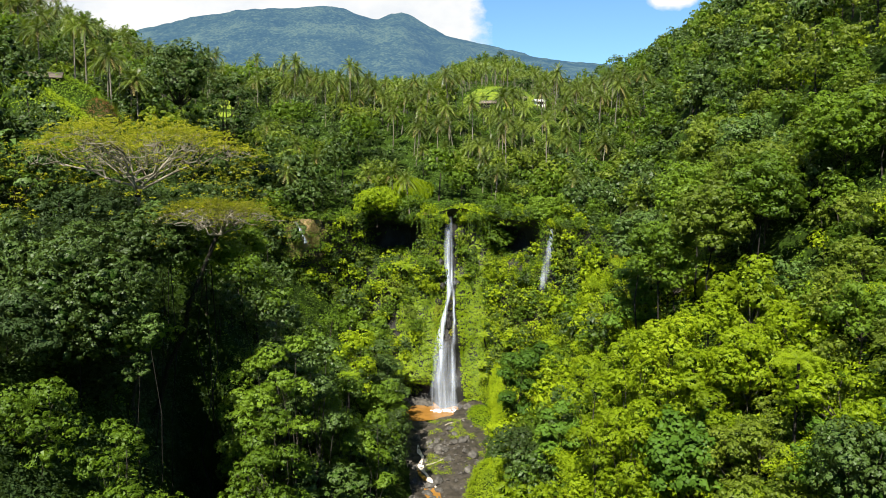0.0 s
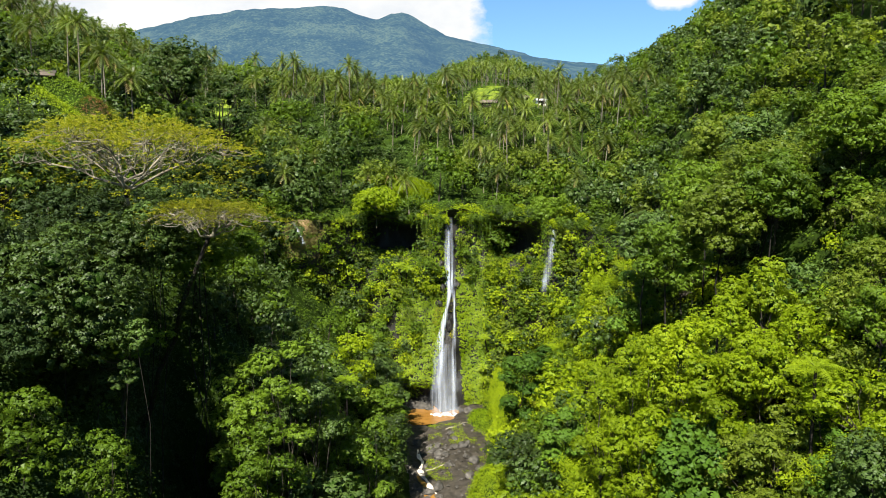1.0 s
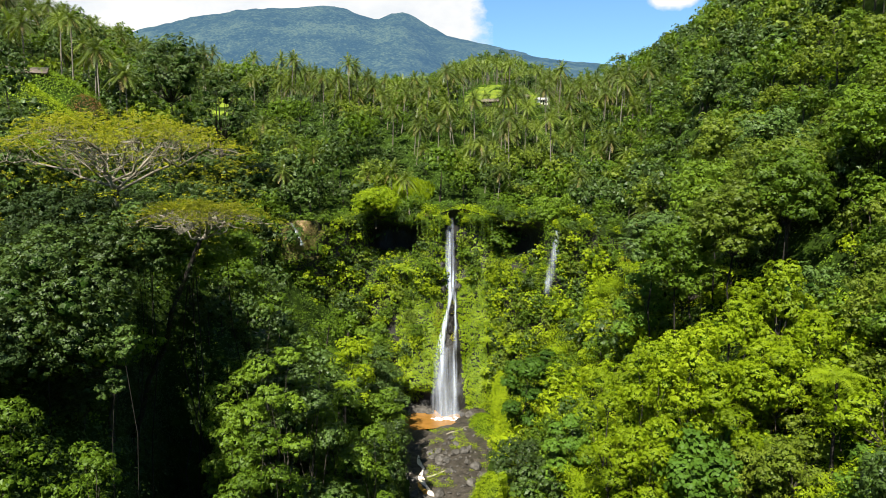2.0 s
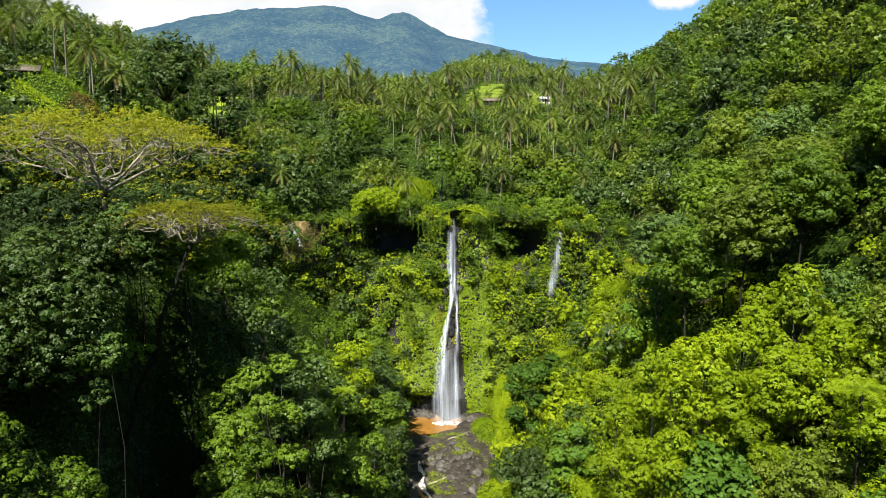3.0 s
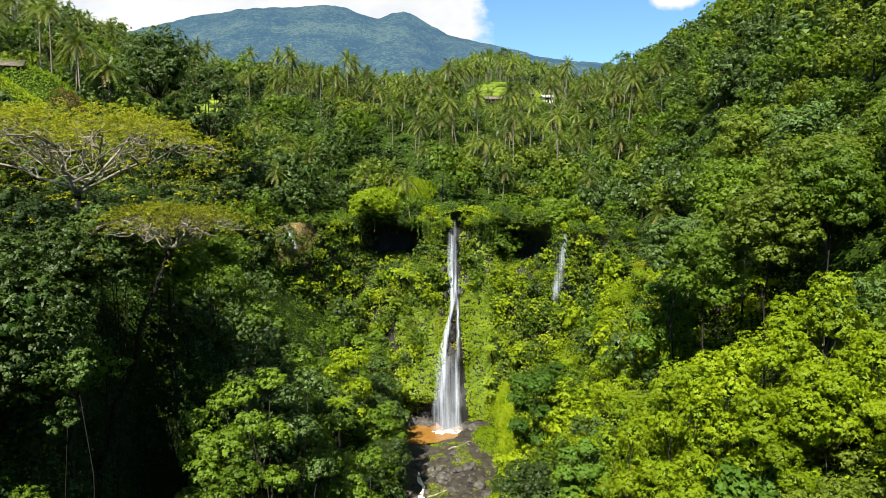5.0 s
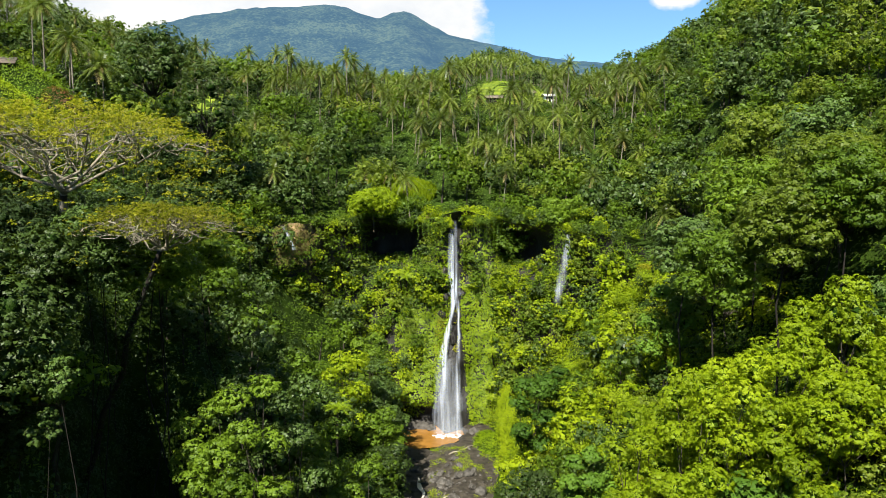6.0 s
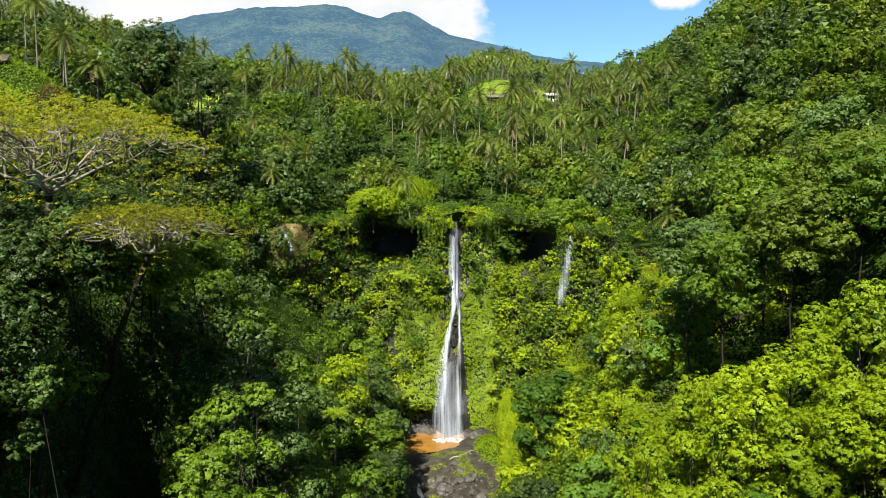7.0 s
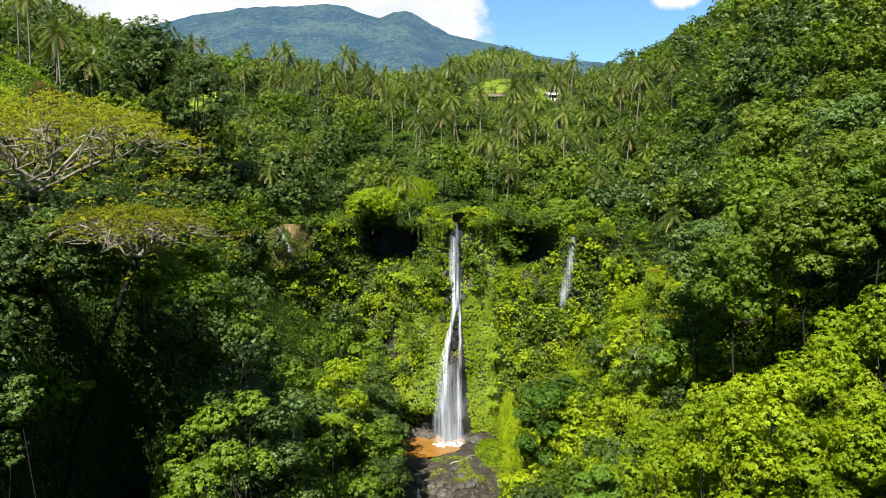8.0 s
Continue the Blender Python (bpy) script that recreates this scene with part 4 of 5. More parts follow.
def mossy(s, h):
    x = s
    chute = np.abs(x - (2.0 - 1.2 * np.clip(0.55 - h, 0, 1) / 0.55)) < 1.3 + 3.4 * np.clip(0.5 - h, 0, 1) / 0.5
    hollow = hollows(x) * np.exp(-((h - 0.88) / 0.095) ** 4)
    cave = (h < 0.145 + 0.02 * vnoise(x, x * 0, 5, 71)) & (x > -13) & (x < 2)
    rocky = (x > -39.5) & (x < -29.5) & (h > 0.80)
    return ~chute & ~rocky & (hollow < 0.42 + 0.2 * vnoise(x, h * 48, 3, 72)) & ~cave


crng = np.random.default_rng(81)
p, d = face_points(crng, 34000, -46, 42, 0.03, 1.0, lambda s, h: mossy(s, h) & (((s > -12) & (s < 15)) | (crng.random(len(s)) < 0.3)))
swell = 0.5 + 0.5 * vnoise(p[:, 0] * 1.0, p[:, 2], 1.5, 73) + 0.35 * vnoise(p[:, 0], p[:, 2], 0.7, 74)
ivy = (np.minimum(p[:, 0] + 10.8, 14.0 - p[:, 0]) > 1.5 * vnoise(p[:, 2], p[:, 2] * 0, 5, 75)) & (p[:, 2] < 37 + 4 * vnoise(p[:, 0], p[:, 0] * 0, 4, 76))
thin = ivy | (crng.random(len(p)) < 0.4)
p, d, swell = p[thin], d[thin], swell[thin]
creeper = sprays(Shape(), crng, p + d * (0.1 + 0.7 * swell + crng.uniform(0, 0.2, len(p)))[:, None], d, 5, 0.26, 0.42, 0.34, 0.3, 0.25, 0.9)
tagged(part("creeper", creeper, LEAF["vine"]), "dense bright green creeper covering the cliff", "creeper", kind="stuff")
p, d = face_points(crng, 2600, -46, 42, 0.05, 1.0, lambda s, h: mossy(s, h))
bush = sprays(Shape(), crng, p + d * crng.uniform(0.3, 1.4, (len(p), 1)), d, 9, 0.5, 0.42, 0.26, 0.5, 0.45, 0.4)
tagged(part("cliff_shrubs", bush, LEAF["mid"]), "green shrubs and ferns rooted in the cliff", "shrubs", kind="stuff")
# leafy strands that hang from the lip and the ledges
strands = Shape()
for k in range(420):
    s, h = crng.uniform(-44, 40), 1.0 if k % 3 else crng.uniform(0.5, 0.98)
    if abs(s - 2) < 2.2 or vnoise(s, 0, 4, 91) < -0.2 or (hollows(s) > 0.4 and abs(s + 12.6) > 1.3 and (h < 1.0 or crng.random() < 0.65)):
        continue
    top = np.array([float(v) for v in cliff_face(np.array(s), np.array(h))]) - np.array([0, crng.uniform(0.3, 2.2), 0])
    n = int(crng.integers(8, 22))
    p = top + np.stack([crng.normal(0, 0.12, n), crng.normal(0, 0.12, n), -np.arange(n) * crng.uniform(0.25, 0.4)], -1)
    leaves(strands, crng, p, np.tile([0, -1.0, 0.4], (n, 1)) + crng.normal(0, 0.4, (n, 3)), 0.42, 0.26, 0.9)
tagged(part("hanging_creepers", strands, LEAF["mid"]), "green creeper strands hanging down the cliff", "creeper", kind="stuff")

# ---- water ----
pool = Shape()
a = np.linspace(0, 2 * np.pi, 48, endpoint=False)
shape_r = 1 + 0.12 * np.sin(3 * a + 1) + 0.07 * np.sin(5 * a)
k = np.arange(48)
for r0, r1 in ((0.0, 0.5), (0.5, 1.0)):
    inner, outer = (np.stack([-5.0 + 9.8 * r * shape_r * np.cos(a), 185.5 + 8.5 * r * shape_r * np.sin(a), np.full(48, 0.35)], 1) for r in (r0, r1))
    pool.add(np.concatenate([inner, outer]), np.stack([k, 48 + k, 48 + (k + 1) % 48, (k + 1) % 48], 1))
tagged(part("water", pool, MUDDY), "muddy orange-brown plunge pool below the waterfall", "water", kind="structure")


def fall_sheet(path, widths, bulge=0.4, cols=12, rows=40, seed=31, flow=(1.0, 1.0)):
    """A sheet of falling water along a path of (x, y, z), with its width at each point."""
    path, t = np.asarray(path, float), np.linspace(0, 1, rows)
    k = np.linspace(0, 1, len(path))
    c = np.stack([np.interp(t, k, path[:, q]) for q in range(3)], -1)
    w = np.interp(t, k, widths)
    s = np.linspace(-1, 1, cols)
    edge = 1 + 0.30 * vnoise(t * 30, t * 0, 1.8, seed)
    x = c[:, None, 0] + s[None] * (w * edge)[:, None] / 2 + 0.12 * vnoise(t * 40, t * 0, 2, seed + 1)[:, None]
    y = c[:, None, 1] - bulge * (1 - s * s)[None] + 0 * x
    z = c[:, None, 2] + 0 * x
    i, j = np.meshgrid(np.arange(rows - 1), np.arange(cols - 1), indexing="ij")
    s = Shape().add(np.stack([x, y, z], -1), np.stack([i * cols + j, i * cols + j + 1, (i + 1) * cols + j + 1, (i + 1) * cols + j], -1))
    s.body = (np.ones(rows)[:, None] * (1 - np.linspace(-1, 1, cols) ** 2)[None] * (smooth(0, 0.04, t) * np.interp(t, np.linspace(0, 1, len(flow)), flow))[:, None]).ravel()
    return s


def falling(name, shape, mat, parent):
    ob = part(name, shape, mat, parent, smooth=True)
    ob.data.attributes.new("body", "FLOAT", "POINT").data.foreach_set("value", shape.body.astype(np.float32))
    return ob


waterfall = thing("waterfall", "tall white waterfall dropping down a mossy cliff into a pool", "waterfall")
falling("upper_fall", fall_sheet([(1.6, 196.6, 49.6), (1.55, 195.8, 45.5), (1.5, 195.6, 41.5), (1.7, 195.2, 36.3), (1.95, 194.8, 33.0), (2.0, 194.4, 29.8)], [1.7, 2.3, 2.8, 3.1, 3.2, 2.4], flow=(0.6, 0.7, 0.8, 1.1, 1.6, 0.3)), FALLING, waterfall)
falling("upper_strand", fall_sheet([(1.4, 195.9, 47.0), (1.3, 195.2, 40.0), (1.5, 194.7, 35.0), (1.5, 194.2, 31.0)], [0.4, 0.7, 0.9, 0.6], 0.2, seed=33, flow=(0.3, 1.0, 1.3, 1.6)), FALLING, waterfall)
falling("left_strand", fall_sheet([(1.7, 194.6, 34.0), (1.7, 194.2, 30.3), (0.82, 193.2, 25.3), (-0.25, 192.0, 20.6), (-1.05, 190.8, 16.7), (-1.2, 188.3, 9.2), (-1.1, 185.2, 0.4)], [1.2, 1.6, 1.2, 1.9, 2.7, 3.6, 4.6], seed=35, flow=(0.2, 1.8, 1.8, 1.6, 0.95, 0.55, 0.45)), FALLING, waterfall)
falling("left_core", fall_sheet([(0.9, 193.0, 25.6), (-0.1, 191.7, 20.6), (-0.7, 190.4, 16.0), (-0.7, 187.9, 9.0), (-0.6, 184.9, 0.4)], [0.7, 1.0, 1.3, 1.5, 1.7], 0.3, seed=36, flow=(1.6, 1.6, 1.1, 0.6, 0.45)), FALLING, waterfall)
falling("right_strand", fall_sheet([(2.5, 194.6, 33.5), (2.75, 194.2, 30.2), (2.95, 192.4, 22.1), (2.7, 190.6, 15.8), (2.65, 185.4, 0.4)], [0.7, 0.8, 0.8, 1.2, 2.0], seed=38, flow=(0.2, 1.5, 1.1, 0.8, 0.8)), FALLING, waterfall)
falling("veil", fall_sheet([(0.7, 190.6, 17.5), (0.6, 188.6, 11.5), (0.7, 186.4, 5.5), (0.8, 184.6, 0.4)], [3.4, 5.6, 6.8, 7.6], 0.8, seed=41, flow=(0.25, 0.35, 0.45, 0.8)), VEIL, waterfall)
side_fall = thing("side_waterfall", "thin white side waterfall half hidden in the forest", "waterfall")
falling("fall_sheet", fall_sheet([(26.9, 181.6, 47.6), (26.5, 181.2, 44.5), (25.9, 180.8, 40.5), (24.9, 180.4, 36.0), (24.2, 180.0, 32.2)], [1.0, 2.0, 2.3, 1.8, 1.9], seed=44, flow=(1.2, 0.8, 0.8, 0.6, 1.1, 0.0)), FALLING, side_fall)
CHUTE = []
for cx, ch in ((-37.2, 0.99), (-36.2, 0.955), (-36.0, 0.93), (-34.9, 0.895), (-34.6, 0.86)):
    fx, fy, fz = (float(v) for v in cliff_face(np.array(cx), np.array(ch)))
    CHUTE.append((fx, fy - (1.0 + 18.0 * (1 - ch)) - 0.7, fz + 0.3))
cascade = thing("cascade", "small white cascade over bare rock", "waterfall")
falling("fall_sheet", fall_sheet(CHUTE, [1.5, 0.8, 1.7, 0.9, 2.0], 0.2, seed=47, flow=(0.8, 1.3, 0.9, 1.4, 0.9, 0.0)), FALLING, cascade)

# moss on the wet rock beside the fall
mrng = np.random.default_rng(95)
p, d = face_points(mrng, 1500, -3.4, 5.0, 0.36, 0.66, lambda s, h: ((np.abs(s + 1.6) < 1.3 + 0.5 * vnoise(s, h * 48, 2, 96)) & (h < 0.63)) | ((np.abs(s - 2.1) < 0.5) & (h < 0.55) & (vnoise(s * 0, h * 48, 3, 97) > -0.1)))
tagged(part("moss", sprays(Shape(), mrng, p + d * 0.25, d, 6, 0.25, 0.3, 0.22, 0.2, 0.4, 0.8), LEAF["umbrella"]), "yellow-brown wet moss on the rock beside the fall", "moss", kind="stuff")


# ---- river bed ----
def bed_height(x, y):
    bank = 1.3 * np.exp(-((x - 5) / 4.0) ** 2) * smooth(140, 152, y) * (1 - smooth(172, 180, y))
    channel = x - (-5.6 + 3.4 * smooth(156, 142, y) + 0.6 * np.sin(y * 0.5))
    basin = np.hypot((x + 5.0) / 9.8, (y - 185.5) / 8.5) + 0.10 * vnoise(x, y, 2.5, 103)
    return bed(y) + 0.25 - 1.7 * (1 - smooth(0.72, 1.0, basin)) + bank + 0.5 * smooth(1.0, 3.0, np.abs(channel)) + 0.25 * vnoise(x, y, 2.2, 101) + 0.15 * vnoise(x, y, 0.9, 102)


river_bed = part("river_bed", Shape().add(*grid(np.arange(-15, 15.1, 0.5), np.arange(118, 197, 0.5), bed_height)), GRAVEL, smooth=True)
tagged(river_bed, "dark wet gravel and boulders of the river bed", "river bed", kind="structure")


def boulder_mesh(seed, mat=STONE):
    bm = bmesh.new()
    bmesh.ops.create_icosphere(bm, subdivisions=2, radius=1)
    for v in bm.verts:
        n = noise.noise(v.co * 1.1 + Vector((seed * 7.3, 0, 0)))
        v.co = v.co * (1 + 0.45 * n)
        v.co.z *= 0.68
    me = bpy.data.meshes.new("boulder")
    bm.to_mesh(me)
    bm.free()
    me.materials.append(mat)
    return me


BOULDERS = [boulder_mesh(k) for k in range(5)]
rng = np.random.default_rng(111)
for k in range(290):
    y = rng.uniform(138, 180)
    x = rng.uniform(-10, 11)
    if y > 175 and x < 6:
        continue
    s = rng.uniform(0.18, 0.5) if rng.random() < 0.8 else rng.uniform(0.6, 1.3)
    ob = new("boulder", BOULDERS[int(rng.integers(5))])
    ob.parent = river_bed
    ob.matrix_basis = pose(x, y, float(bed_height(x, y)) + s * 0.2, rng.uniform(-20, 20), rng.uniform(-20, 20), rng.uniform(0, 360)) @ Matrix.Diagonal((s, s * rng.uniform(0.7, 1.2), s, 1))
# ledge of dark rock behind the pool
for x, y, s in ((-13.5, 190.6, 2.4), (-11.0, 191.4, 2.3), (-8.2, 191.2, 2.0), (-5.6, 190.6, 1.8), (-3.6, 189.6, 1.2), (6.5, 187.0, 1.6), (8.6, 184.0, 1.3), (-15.2, 188.0, 2.0)):
    ob = new("boulder", BOULDERS[int(rng.integers(5))])
    ob.parent = river_bed
    ob.matrix_basis = pose(x, y, 0.6, 0, 0, rng.uniform(0, 360)) @ Matrix.Diagonal((s * 1.3, s, s * 0.9, 1))


# wet black outcrops beside and behind the fall
OUTCROPS = [boulder_mesh(20 + k, CLIFF) for k in range(3)]
for k, (x, z, sx, sz) in enumerate(((-0.7, 37.0, 1.0, 1.8), (-0.9, 34.0, 1.3, 2.0), (-0.6, 31.0, 1.2, 2.0), (1.9, 25.5, 0.8, 2.6), (1.6, 21.0, 0.9, 2.4), (3.7, 31.5, 0.8, 1.2), (-1.4, 27.0, 0.9, 1.8))):
    ob = new("outcrop", OUTCROPS[k % 3])
    ob.parent = cliff
    y = float(cliff_face(np.array(x), np.array((z + 0.6) / 50.0))[1])
    ob.matrix_basis = pose(x, y - 0.3, z, 0, 0, 40 * k) @ Matrix.Diagonal((sx, 1.3, sz, 1))


def stream(name, label, path, widths, mat, lift):
    path = np.asarray(path, float)
    t = np.linspace(0, 1, 36)
    k = np.linspace(0, 1, len(path))
    x, y, w = np.interp(t, k, path[:, 0]), np.interp(t, k, path[:, 1]), np.interp(t, k, widths)
    w = w * (1 + 0.35 * vnoise(t * 36, t * 0, 2.3, 121))
    x = x + 0.4 * vnoise(t * 36, t * 0, 3, 122)
    s = np.linspace(-0.5, 0.5, 6)
    X, Y = x[:, None] + s[None] * w[:, None], y[:, None] + 0 * s[None]
    Z = bed(Y) + lift + 0.10 * vnoise(X, Y, 0.8, 123)
    i, j = np.meshgrid(np.arange(35), np.arange(5), indexing="ij")
    return tagged(part(name, Shape().add(np.stack([X, Y, Z], -1), np.stack([i * 6 + j, i * 6 + j + 1, (i + 1) * 6 + j + 1, (i + 1) * 6 + j], -1)), mat, smooth=True), label, "water", kind="structure")


# upper stretch left out; dark gravel passes for its shaded water
stream("water_stream", "muddy brown stream running out of the pool", [(-5, 151), (-3.6, 147), (-2.6, 143), (-1.5, 134), (-1, 120)], [0.4, 1.6, 3.6, 3.2, 3.0], MUDDY, 0.46)
stream("white_water", "white rapids among the boulders", [(-5.4, 163), (-5.1, 159), (-4.5, 156), (-4.8, 152.5), (-3.4, 149), (-2.8, 146), (-1.2, 143)], [0.2, 1.1, 0.4, 1.2, 0.5, 1.3, 0.4], RAPIDS, 0.68)
stream("white_water", "white rapids along the far bank of the stream", [(2.4, 158), (2.8, 153), (1.6, 149), (0.4, 146)], [0.2, 0.5, 0.4, 0.3], RAPIDS, 0.85)

# foam where the fall strikes the pool
splash = Shape()
rng = np.random.default_rng(131)
for k in range(46):
    a, r = rng.uniform(0, 6.28), rng.uniform(0, 1) ** 0.6
    c = np.array([0.6 + 4.4 * r * math.cos(a), 184.6 + 1.3 * r * math.sin(a), 0.35])
    tube(splash, [c + (0, 0, 0.35 * (1 - r) + 0.1), c + (0, 0, 0.05), c - (0, 0, 0.1)], np.array([0.05, 0.42, 0.5]) * rng.uniform(0.4, 1.1), 7)
part("splash", splash, FOAM, waterfall, "white foam at the foot of the fall", smooth=True)


def log(x, y, z, turn, length, r):
    ob = thing("fallen_log", "bare grey fallen log lying on the river bed", "log", "logs on the river bed", pose(x, y, z, 0, 0, turn))
    rr = np.random.default_rng(int(length * 10))
    trunk = tube(Shape(), limb(rr, (0, 0, 0), (length, 0, 0.5), 0, 0.05, 6), np.linspace(r, r * 0.5, 6), 7)
    part("trunk", trunk, PALE_BARK, ob, smooth=True)
    part("branch", tube(Shape(), limb(rr, (length * 0.6, 0, 0.3), (length * 0.8, 0.9, 0.9), 0, 0.1, 4), np.linspace(r * 0.4, 0.03, 4), 5), PALE_BARK, ob, smooth=True)


log(0.5, 172, float(bed_height(0.5, 172)) + 0.25, 35, 6.5, 0.22)
log(-3.6, 153, float(bed_height(-3.6, 153)) + 0.3, 28, 5.5, 0.2)
log(-8.2, 150, float(bed_height(-8.2, 150)) + 0.3, 70, 4.0, 0.15)


def mound(name, label, colour, x, y, rx, ry, h, n, leaf, seed, base=None, earth=SOIL):
    """A bank of earth under a coat of leaves or grass."""
    g = np.random.default_rng(seed)
    ob = thing(name, label, "green bank")
    lie = bed_height if base is None else ground
    u, v = np.meshgrid(np.linspace(0, 2 * np.pi, 25), np.linspace(0, 1, 9))
    lump = 1 + 0.2 * vnoise(np.cos(u) * 3 + seed, np.sin(u) * 3, 1.3, seed)
    X, Y, Z = x + rx * v * lump * np.cos(u), y + ry * v * lump * np.sin(u), h * (1 - v ** 2.2)
    Z = Z + lie(X, Y) - 0.3
    i, j = np.meshgrid(np.arange(8), np.arange(24), indexing="ij")
    part("earth", Shape().add(np.stack([X, Y, Z], -1), np.stack([i * 25 + j, i * 25 + j + 1, (i + 1) * 25 + j + 1, (i + 1) * 25 + j], -1)), earth, ob, smooth=True)
    a, r = g.uniform(0, 6.28, n), np.sqrt(g.uniform(0, 1, n))
    p = np.stack([x + rx * r * np.cos(a), y + ry * r * np.sin(a), h * (1 - r ** 2.2) - 0.2], -1)
    p[:, 2] += lie(p[:, 0], p[:, 1])
    d = unit(np.stack([np.cos(a) * r * h / rx, np.sin(a) * r * h / ry, np.full(n, 0.7)], -1))
    part("greenery", sprays(Shape(), g, p, d, 6, leaf, leaf, leaf * 0.4, 0.3, 0.6, 0.3), LEAF[colour], ob)
    return ob


mound("grassy_bank", "bright grass-covered bank beside the river bed", "grass", 8.8, 134, 4.8, 10.0, 9.5, 3000, 0.40, 141)
mound("grassy_bank", "small mossy bank beside the plunge pool", "vine", 9.4, 178, 3.4, 6.5, 2.8, 900, 0.42, 142)
# low plants spread over the river bed
rng = np.random.default_rng(154)
x, y = rng.uniform(-3.5, 11, 5200), rng.uniform(146, 179, 5200)
keep = (vnoise(x, y, 2.6, 155) + 0.5 * vnoise(x, y, 0.9, 156) + 0.35 * smooth(2, 9, x) + 0.25 * smooth(160, 176, y) > 0.30) & (rng.random(5200) < 0.6) & (np.hypot((x + 5) / 9.8, (y - 185.5) / 8.5) > 1.05)
p = np.stack([x, y, bed_height(x, y) + 0.1], -1)[keep]
tagged(part("river_plants", sprays(Shape(), rng, p, np.tile([0, -0.2, 1.0], (len(p), 1)), 6, 0.3, 0.34, 0.16, 0.5, 0.4), LEAF["grass"]), "low green plants spread over the stony river bed", "plants", kind="stuff")
# bare earth chute of the cascade
S3, H3 = np.meshgrid(np.linspace(-37.4, -32.0, 22), np.linspace(0.84, 1.0, 16))
X, Y, Z = cliff_face(S3, H3)
edge = np.minimum(np.minimum(S3 + 37.4, -32.0 - S3) / 2.4, (H3 - 0.84) / 0.08).clip(0, 1)
i, j = np.meshgrid(np.arange(15), np.arange(21), indexing="ij")
chute = thing("bare_bank", "bare pale earth bank with dry grass beside the cascade", "earth bank")
part("earth", Shape().add(np.stack([X, Y - (1.0 + 18.0 * (1 - H3)) * edge + 0.4 - 0.3 * vnoise(X, Z, 1.2, 147), Z], -1), np.stack([i * 22 + j, i * 22 + j + 1, (i + 1) * 22 + j + 1, (i + 1) * 22 + j], -1)), CLAY, chute, smooth=True)
rng = np.random.default_rng(147)
p, d = face_points(rng, 520, -38.5, -30.8, 0.82, 1.0, lambda s, h: vnoise(s, h * 48, 2.0, 148) > -0.25)
part("dry_grass", sprays(Shape(), rng, p - np.stack([p[:, 2] * 0, 1.1 + (49 - p[:, 2]) * 0.36, p[:, 2] * 0], -1), d, 7, 0.35, 0.7, 0.12, 0.5, 0.4, 0.3), LEAF["dry"], chute, "straw-coloured grass tufts")
p, d = face_points(rng, 260, -39.5, -30.0, 0.80, 1.0, lambda s, h: vnoise(s, h * 48, 2.4, 149) > 0.15)
part("shrub_cover", sprays(Shape(), rng, p - np.stack([p[:, 2] * 0, 1.1 + (49 - p[:, 2]) * 0.36, p[:, 2] * 0], -1), d, 9, 0.5, 0.45, 0.25, 0.5, 0.4, 0.3), LEAF["mid"], chute, "small green shrubs")
# mounds raised until the hillside patches fit the camera's view
mound("green_spur", "green shrubby mound raised on the hillside beside the hut", "mid", -79, 163, 17, 8, 10.0, 2600, 0.6, 148, stand(-79, 163))
mound("bare_bank", "rust-red shrubs on a bare brown bank of the hillside", "rust", -72.5, 160, 6.0, 3.5, 10.5, 900, 0.45, 145, stand(-72.5, 160))
mound("grassy_bank", "bright grassy patch on the hillside below the hut", "grass", -78, 152, 12, 6, 7.0, 2200, 0.5, 146, stand(-78, 152))


# mossy rock buttress at the right of the bowl
def buttress(s, h):
    y = 153 + s * 37
    return 12.2 + 0.6 * vnoise(y, h * 12, 3, 151) + 1.8 * h ** 2, y, -0.8 + h * (7 + 5 * smooth(0, 0.4, s))


S2, H2 = np.meshgrid(np.linspace(0, 1, 40), np.linspace(0, 1, 18))
i, j = np.meshgrid(np.arange(17), np.arange(39), indexing="ij")
tagged(part("rock_buttress", Shape().add(np.stack(buttress(S2, H2), -1), np.stack([i * 40 + j, i * 40 + j + 1, (i + 1) * 40 + j + 1, (i + 1) * 40 + j], -1)), CLIFF, smooth=True), "vertical mossy rock face at the side of the bowl", "cliff", kind="structure")
rng = np.random.default_rng(152)
s, h = rng.uniform(0, 1, 3200), rng.uniform(0.0, 1.05, 3200)
p = np.stack(buttress(s, h), -1) - np.array([0.3, 0, 0])
tagged(part("hanging_grass", sprays(Shape(), rng, p, np.tile([-1.0, -0.35, 0.25], (3200, 1)), 7, 0.35, 0.5, 0.22, 0.2, 0.35, 0.9), LEAF["grass"]), "bright hanging grass on the mossy rock face", "grass", kind="stuff")


